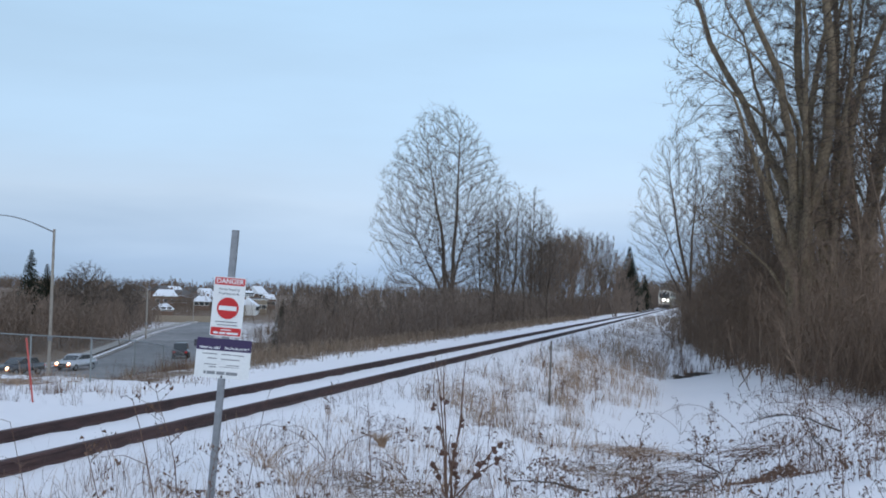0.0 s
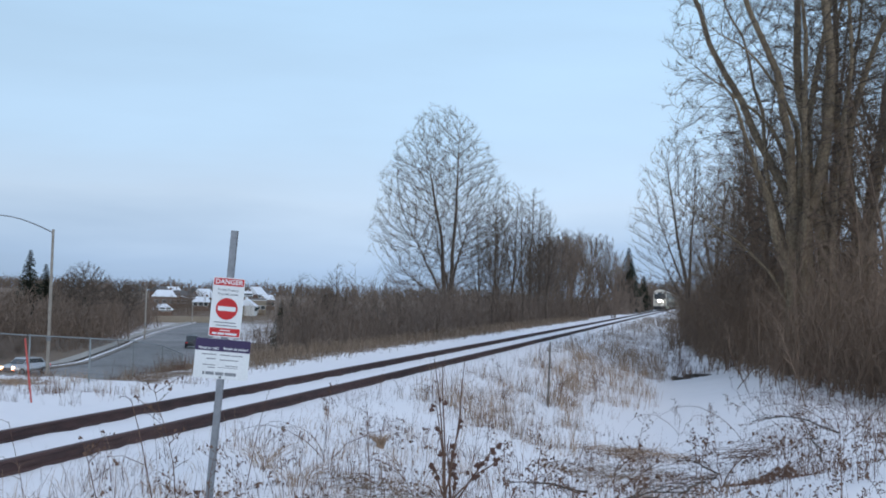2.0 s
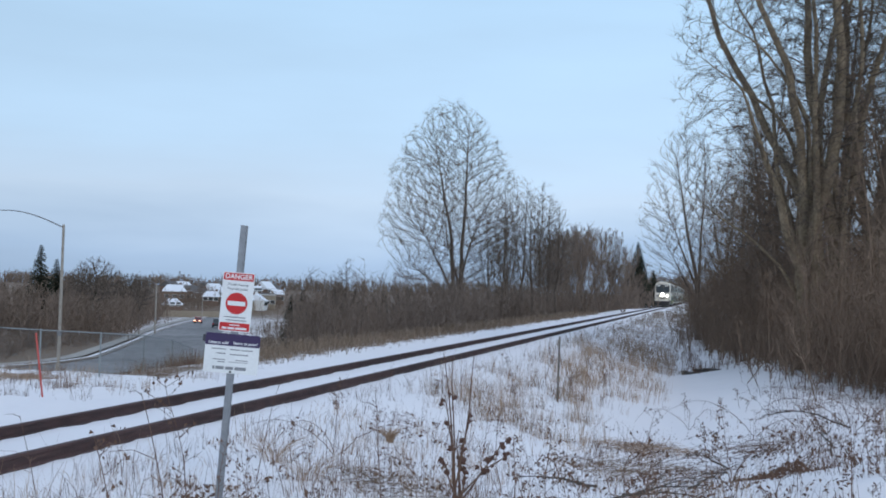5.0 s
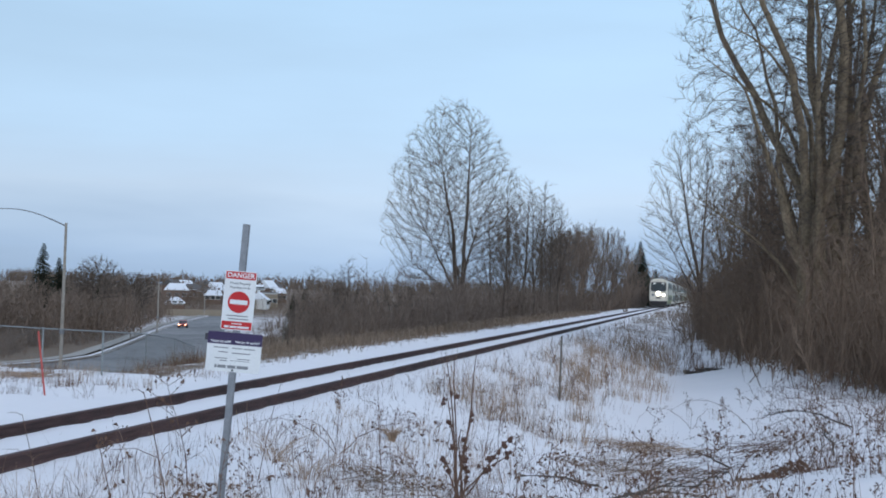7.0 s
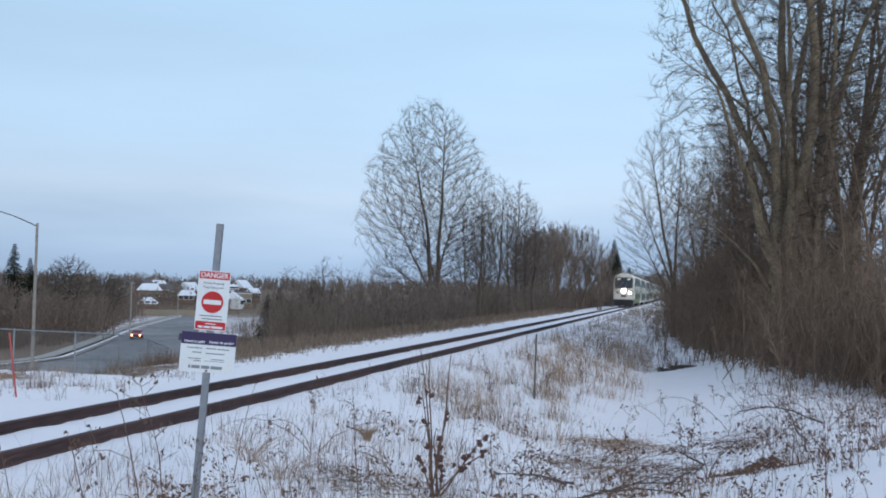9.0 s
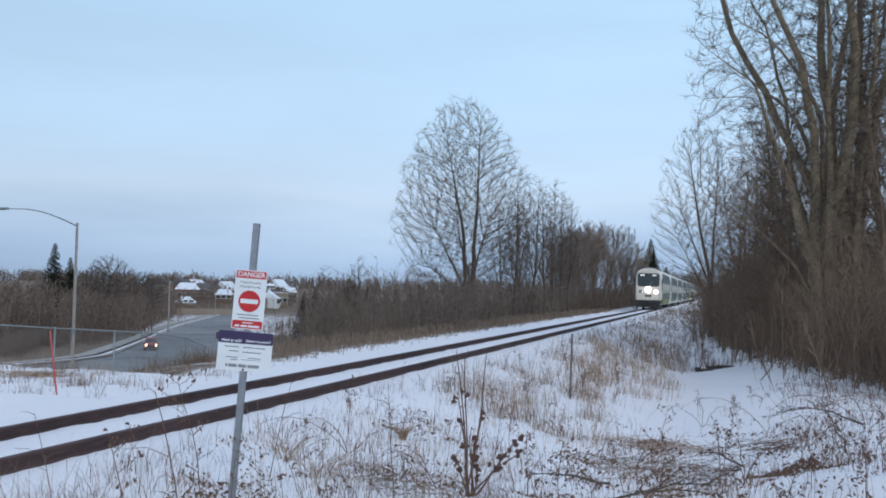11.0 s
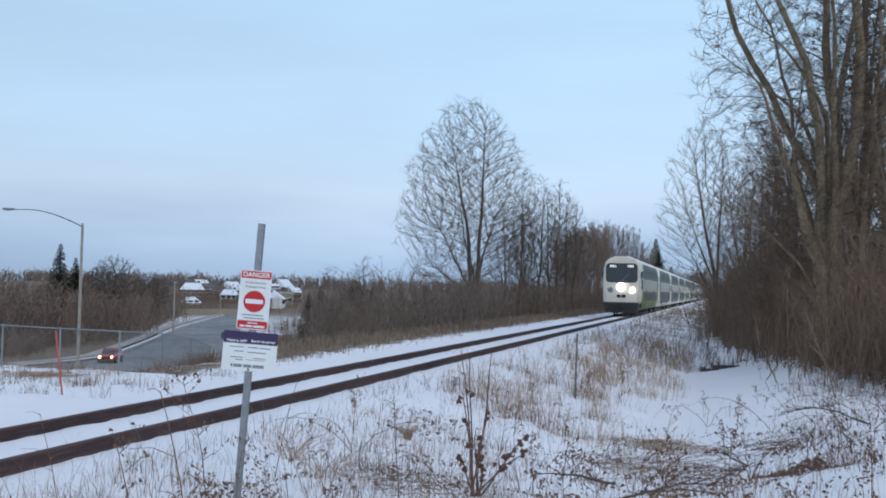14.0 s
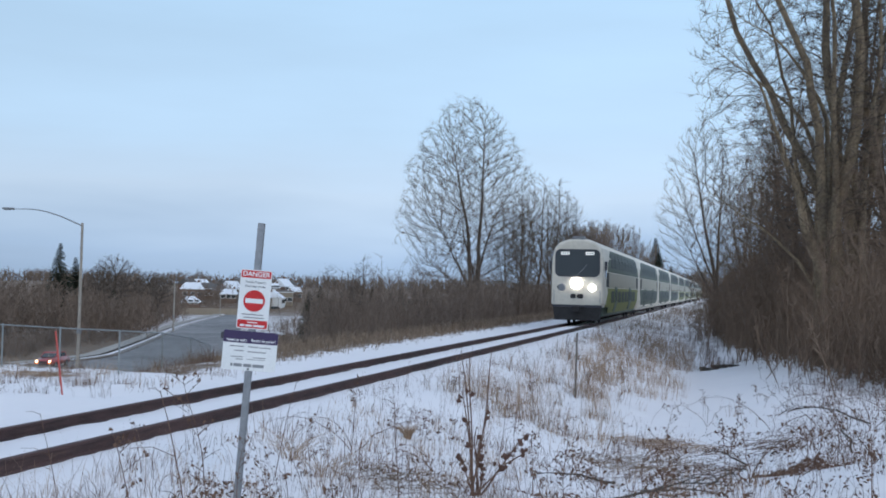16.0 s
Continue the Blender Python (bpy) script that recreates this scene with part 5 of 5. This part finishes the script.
# ---------- cars on the road ----------
def road_car(paint, label, lights="beam", away=False, tall=1.46, size=1.0):
    """A car heading along +x of its own space."""
    thing = empty("car")
    side = [(-2.2, 0.35), (-2.25, 0.75), (-2.1, 0.98), (-1.0, 1.02), (1.0, 0.98), (2.0, 0.82), (2.25, 0.62), (2.2, 0.3)]
    bm = plate(side, -0.88, 0.88)
    bmesh.ops.bevel(bm, geom=[e for e in bm.edges if abs(abs(e.verts[0].co.y) - 0.88) < 1e-4 and abs(e.verts[0].co.y - e.verts[1].co.y) < 1e-4], offset=0.1, segments=2, affect="EDGES")
    part("body", bm, paint, thing, smooth=True)
    cab = plate([(-1.75, 0.97), (-1.2, tall), (0.35, tall), (1.15, 0.97)], -0.74, 0.74)
    part("roof", cab, paint, thing)
    part("windscreen", plate([(0.42, tall - 0.05), (0.40, tall - 0.07), (1.13, 1.0), (1.18, 1.0)], -0.66, 0.66), "glass_dark", thing)
    part("rear_window", plate([(-1.25, tall - 0.06), (-1.22, tall - 0.06), (-1.74, 1.02), (-1.79, 1.02)], -0.64, 0.64), "glass_dark", thing)
    for sy in (-1, 1):
        part("side_window", plate([(-1.5, 1.03), (-1.1, tall - 0.07), (0.28, tall - 0.07), (0.9, 1.03)], min(sy * 0.735, sy * 0.75), max(sy * 0.735, sy * 0.75)), "glass_dark", thing)
        part("headlight", rod(bmesh.new(), (2.12, sy * 0.62, 0.68), (2.26, sy * 0.62, 0.67), 0.13, 0.13, 12), "grey_trim" if away else lights, thing, "lit headlight")
        part("indicator", boxed(2.14, 2.255, sy * 0.62 - 0.16, sy * 0.62 + 0.16, 0.46, 0.52), "amber" if not away else "grey_trim", thing)
        part("tail_light", boxed(-2.262, -2.2, sy * 0.66 - 0.14, sy * 0.66 + 0.14, 0.70, 0.86), "sign_red" if away else "tail", thing, "red tail light")
        for x in (-1.35, 1.38):
            wh = part("wheel", rod(bmesh.new(), (x, sy * 0.70, 0.32), (x, sy * 0.90, 0.32), 0.32, 0.32, 18), "tyre", thing)
            part("rim", rod(bmesh.new(), (x, sy * 0.89, 0.32), (x, sy * 0.915, 0.32), 0.19, 0.17, 14), "galv", wh)
    part("bumper", boxed(2.1, 2.29, -0.8, 0.8, 0.3, 0.48, bevel=0.04), "paint_black", thing)
    part("grille", boxed(2.2, 2.262, -0.42, 0.42, 0.52, 0.68), "under", thing)
    for ob in thing.children_recursive:
        ob.data.transform(Matrix.Scale(size, 4))
    return tagged(thing, label, "car", "cars on the road")


LANE_IN, LANE_OUT = LANE, beside(ROAD, -3.6)


def on_lane(lane, fwd, rgt, back=False):
    """The pose of a car at the lane's point nearest to a place of the plan."""
    x, y = site(fwd, rgt)
    best = None
    for (ax, ay), (bx, by) in zip(lane, lane[1:]):
        d = Vector((bx - ax, by - ay))
        t = min(1, max(0, ((x - ax) * d.x + (y - ay) * d.y) / d.length_squared))
        qx, qy = ax + d.x * t, ay + d.y * t
        e = math.hypot(x - qx, y - qy)
        if best is None or e < best[0]:
            best = (e, qx, qy, math.degrees(math.atan2(d.y, d.x)))
    e, qx, qy, a = best
    z = -5.45 - 0.0045 * math.hypot(qx - EYE[0], qy) + 0.062
    return pose(qx, qy, z, 0, 0, a + (180 if back else 0)) @ pose(0 if back else -2.7, 0, 0)


red_car = road_car("paint_red", "red car with lit headlights on the road", size=0.9)
silver_car = road_car("paint_silver", "silver car with lit headlights on the road")
dark_car = road_car("paint_black", "dark car with lit headlights on the road")
leaving_car = road_car("paint_black", "dark tall car driving away up the road", away=True, tall=1.75)


# ---------- train ----------
PROFILE = [(0.0, 0.42), (1.16, 0.42), (1.32, 0.62), (1.485, 1.15), (1.485, 3.20), (1.45, 3.80), (1.33, 4.30), (1.06, 4.61), (0.6, 4.79), (0.0, 4.85)]


def profile_x(z):
    for (x0, z0), (x1, z1) in zip(PROFILE[1:], PROFILE[2:]):
        if z0 <= z <= z1:
            return x0 + (x1 - x0) * (z - z0) / max(1e-6, z1 - z0)
    return 1.1


def hull(sections, low=0.42):
    """The shell through (y, scale) sections of the coach's outline."""
    bm = bmesh.new()
    ring = [(x, max(z, low)) for x, z in PROFILE] + [(-x, max(z, low)) for x, z in PROFILE[-2:0:-1]]
    rows = []
    for y, s in sections:
        rows.append([bm.verts.new((x * s, y, 2.5 + (z - 2.5) * s)) for x, z in ring])
    n = len(ring)
    for a, b in zip(rows, rows[1:]):
        for i in range(n):
            bm.faces.new((a[i], a[(i + 1) % n], b[(i + 1) % n], b[i]))
    bm.faces.new(rows[0][::-1])
    bm.faces.new(rows[-1])
    bmesh.ops.remove_doubles(bm, verts=bm.verts, dist=1e-4)
    bmesh.ops.recalc_face_normals(bm, faces=bm.faces)
    return bm


def flank(side, rows, off=0.012):
    """A thin panel on the coach's flank: rows of (z, y from, y to)."""
    bm = bmesh.new()
    inner, outer = [], []
    for z, a, b in rows:
        x = profile_x(z)
        outer.append([bm.verts.new((side * (x + off), y, z)) for y in (a, b)])
        inner.append([bm.verts.new((side * (x - 0.01), y, z)) for y in (a, b)])
    for o0, o1, i0, i1 in zip(outer, outer[1:], inner, inner[1:]):
        bm.faces.new((o0[0], o0[1], o1[1], o1[0]))
        bm.faces.new((o0[0], o1[0], i1[0], i0[0]))
        bm.faces.new((o0[1], i0[1], i1[1], o1[1]))
    bm.faces.new((outer[0][0], inner[0][0], inner[0][1], outer[0][1]))
    bm.faces.new((outer[-1][0], outer[-1][1], inner[-1][1], inner[-1][0]))
    bmesh.ops.recalc_face_normals(bm, faces=bm.faces)
    return bm


def running_gear(thing):
    for y in (3.3, 22.3):
        tr = part("truck", boxed(-1.05, 1.05, y - 1.7, y + 1.7, 0.35, 0.75, bevel=0.06), "under", thing, "dark steel truck")
        for dy in (-1.2, 1.2):
            for sx in (-1, 1):
                part("wheel", rod(bmesh.new(), (sx * 0.68, y + dy, 0.42), (sx * 0.80, y + dy, 0.42), 0.42, 0.42, 20), "under", tr)
    part("coupler", boxed(-0.18, 0.18, 25.5, 25.95, 0.7, 1.0, bevel=0.04), "under", thing)
    # wider than a gangway needs: a dark fill for the shaded gap
    part("gangway", boxed(-1.22, 1.22, 25.55, 25.95, 0.75, 4.25, bevel=0.08), "under", thing, "black rubber gangway, widened to darken the gap between coaches")


def windows(thing, side, first, green=False):
    a = 2.2 if first else 0.95
    band = part("upper_band", flank(side, [(3.00, a, 24.6), (3.2, a, 24.65), (3.6, a + 0.35, 24.4), (3.95, a + 1.1, 23.8), (4.30, a + 2.4, 22.8)]), "band_green", thing, "grey-green upper window band")
    for k in range(8):
        y = a + 1.9 + k * 2.4
        part("pane", flank(side, [(3.26, y, y + 2.1), (3.80, y, y + 2.1), (4.15, y + 0.05, y + 2.0)], 0.02), "pane", band)
    low = part("lower_band", flank(side, [(0.58, 4.0 if first else 3.4, 22.6), (1.15, 3.0 if first else 1.9, 24.0), (2.05, 2.1 if first else 1.2, 24.6)]), "lime" if first or green else "band_green", thing, "lime-green stripe" if first or green else "grey-green lower window band")
    for k in range(8):
        y = 4.2 + k * 2.25
        part("pane", flank(side, [(1.18, y, y + 1.8), (1.88, y, y + 1.8)], 0.02), "pane", low)
    part("mid_band", flank(side, [(2.08, 2.6 if first else 1.3, 24.5), (2.96, 2.6 if first else 1.3, 24.5)], 0.008), "mid_shaded", thing, "cream middle band, darkened in colour for shade from the wood")
    for y in (1.45, 23.2):
        part("vestibule_window", flank(side, [(2.12, y, y + 1.25), (2.95, y, y + 1.25)], 0.02), "under", thing, "dark end window")
    for y in (7.2, 17.4):
        dr = part("door", flank(side, [(0.64, y - 0.75, y + 0.75), (1.16, y - 0.75, y + 0.75), (2.15, y - 0.75, y + 0.75)], 0.03), "dark_green" if first else "band_green", thing)
        part("door_window", flank(side, [(1.3, y - 0.5, y + 0.5), (1.95, y - 0.5, y + 0.5)], 0.036), "pane", dr)


def coach(green=False):
    thing = empty("railway_coach")
    part("body", hull([(0.25, 0.89), (0.45, 0.945), (0.8, 0.98), (1.4, 1.0), (24.5, 1.0), (25.1, 0.98), (25.45, 0.945), (25.65, 0.89)]), "white_train", thing)
    for side in (-1, 1):
        windows(thing, side, False, green)
    running_gear(thing)
    return tagged(thing, "white double-deck railway coach with " + ("a lime-green lower stripe" if green else "grey-green window bands"), "railway coach", "coaches of the train")


LAMPS = []


def cab_car():
    thing = empty("cab_car")
    part("body", hull([(0.0, 0.93), (0.05, 0.965), (0.18, 0.992), (0.5, 1.0), (24.7, 1.0), (25.4, 0.985), (25.65, 0.955)], 0.95), "white_train", thing, "white rounded cab-car body")
    part("skirt", boxed(-1.2, 1.2, 2.0, 25.2, 0.42, 1.0, bevel=0.05), "dark_green", thing, "dark green skirt")
    ws = part("windscreen", plate(rrect(-1.20, 1.20, 2.72, 4.16, 0.28, 5), -0.045, 0.06), "glass_dark", thing, "large dark windscreen")
    part("frame", plate(rrect(-1.27, 1.27, 2.66, 4.22, 0.32, 5), -0.03, 0.06), "ink", ws, "black rubber surround")
    part("wiper", rod(bmesh.new(), (0.05, -0.07, 2.8), (0.55, -0.07, 3.35), 0.015, 0.012, 6), "grey_trim", ws)
    for sx in (-1, 1):
        board = part("number_board", plate(rrect(sx * 0.70 - 0.24, sx * 0.70 + 0.24, 3.90, 4.07, 0.03), -0.06, -0.04), "lit_board", thing, "small lit white number board")
        bars(board, [(sx * 0.70 + k - 0.045, sx * 0.70 + k + 0.045, 3.985, 0.09) for k in (-0.14, 0, 0.14)], "grey_trim", -0.063)
        # dark-backed drum added so that a turn can hide the lit lens
        lamp = part("ditch_light", rod(bmesh.new(), (0, -0.02, 0), (0, 0.09, 0), 0.222, 0.17, 18), "grey_trim", thing, "round ditch light, turned about to imitate its flashing")
        part("lens", rod(bmesh.new(), (0, -0.10, 0), (0, -0.018, 0), 0.205, 0.215, 20), "lit", lamp, "bright white lens, widened for its glare")
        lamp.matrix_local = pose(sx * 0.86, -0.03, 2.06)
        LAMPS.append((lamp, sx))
        part("mirror", boxed(min(sx * 1.50, sx * 1.64), max(sx * 1.50, sx * 1.64), 0.25, 0.38, 3.05, 3.55, bevel=0.03), "ink", thing, "dark side mirror")
        part("cab_window", flank(sx, [(2.65, 0.75, 1.55), (3.2, 0.75, 1.55), (3.5, 0.85, 1.5)], 0.015), "glass_dark", thing)
        part("grab_rail", rod(bmesh.new(), (sx * 1.3, -0.06, 1.2), (sx * 1.3, -0.06, 1.9), 0.018, 0.018, 6), "grey_trim", thing)
        windows(thing, sx, True)
        part("green_tail", flank(sx, [(0.98, 1.0, 4.3), (1.15, 1.25, 4.25), (1.95, 2.6, 3.25)], 0.01), "lime", thing, "lime-green stripe tip")
    # lit disc larger than the lamps, to stand for the glare around them
    part("headlight", rod(bmesh.new(), (-0.04, -0.12, 2.30), (-0.04, 0.05, 2.30), 0.32, 0.32, 24), "lit", thing, "bright round white headlight cluster, widened for its glare")
    part("horn_box", boxed(-0.35, 0.35, 0.1, 0.7, 4.74, 4.95, bevel=0.06), "grey_trim", thing, "grey horn box on the roof")
    for x0, x1 in ((-0.38, -0.06), (-0.02, 0.36)):
        part("emblem", plate(rrect(x0, x1, 1.44, 1.70, 0.10), -0.03, 0.05), "under", thing, "dark grey emblem")
    part("emblem", plate(rrect(-1.14, -0.84, 1.98, 2.16, 0.06), -0.03, 0.05), "under", thing, "dark grey emblem")
    part("sill", boxed(-1.38, 1.38, -0.10, 0.3, 0.95, 1.08, bevel=0.03), "ink", thing, "black anti-climber sill")
    pl = part("pilot", plate([(-1.35, 0.95), (-1.25, 0.22), (1.25, 0.22), (1.35, 0.95)], -0.06, 0.5), "under", thing, "dark steel pilot plate")
    part("coupler", boxed(-0.2, 0.2, -0.45, 0.0, 0.72, 1.0, bevel=0.05), "under", pl)
    running_gear(thing)
    return tagged(thing, "white double-deck cab car with lit headlights and green stripe", "cab car", "coaches of the train")


CARS = [(cab_car(), 0.0)]
first = coach()
CARS.append((first, 25.9))
striped = coach(True)
CARS.append((striped, 25.9 * 4))
for i in (2, 3):
    CARS.append((copy_thing(first, Matrix()), 25.9 * i))
for i in range(5, 11):
    CARS.append((copy_thing(striped, Matrix()), 25.9 * i))


# ---------- how the train and the cars move ----------
def motions():
    for thing, back in CARS:
        walk(thing, [(t, pose(0, 60.73 + 13.56 * (16 - t) + back, 0)) for t in (0, 4, 8, 12, 16)])
    for lamp, sx in LAMPS:        # the two lamps take turns, once a second: turning the lens away imitates flashing
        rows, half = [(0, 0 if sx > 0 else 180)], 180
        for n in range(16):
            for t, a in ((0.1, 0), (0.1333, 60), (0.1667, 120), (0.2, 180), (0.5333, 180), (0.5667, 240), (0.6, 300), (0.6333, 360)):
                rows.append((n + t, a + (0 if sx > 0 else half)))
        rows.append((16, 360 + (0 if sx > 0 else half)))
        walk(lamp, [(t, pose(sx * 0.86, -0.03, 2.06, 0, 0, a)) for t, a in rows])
    walk(red_car, [(t, on_lane(LANE_IN, a, b) @ pose(0, 0, 0, 0, 0, 19 * smooth01((t - 10) / 3))) for t, a, b in ((0, 330, -59.5), (3, 270, -52.6), (4.2, 246, -50), (6.4, 206, -45.3), (8, 175, -40.9), (9, 152, -37), (10.2, 132, -34), (11.5, 116, -31.5), (12.5, 108, -31), (13.2, 104, -31.4), (14, 100, -32), (15, 96, -33.3), (16, 92, -34.9))])
    walk(silver_car, [(t, on_lane(LANE_IN, a, b)) for t, a, b in ((0, 99, -32.2), (0.6, 96.8, -33), (1.2, 94.3, -33.9), (1.8, 92.8, -34.5), (2.4, 91.3, -35.2), (3.2, 87.5, -36.8), (5, 81, -39.6), (9, 73, -43.6), (16, 67, -47))])
    walk(dark_car, [(t, on_lane(LANE_IN, a, b)) for t, a, b in ((0, 91.6, -35), (0.5, 87, -37), (1.5, 82, -39), (4, 73, -43.6), (9, 68.5, -46.1), (16, 66.2, -47.4))])
    walk(leaving_car, [(t, on_lane(LANE_OUT, a, b, True)) for t, a, b in ((0, 124, -27.7), (0.6, 128, -28.2), (1.2, 136, -29.4), (1.8, 146, -31), (2.4, 157, -33), (4, 190, -38.5), (8, 262, -48), (12, 312, -55), (16, 334, -55))])


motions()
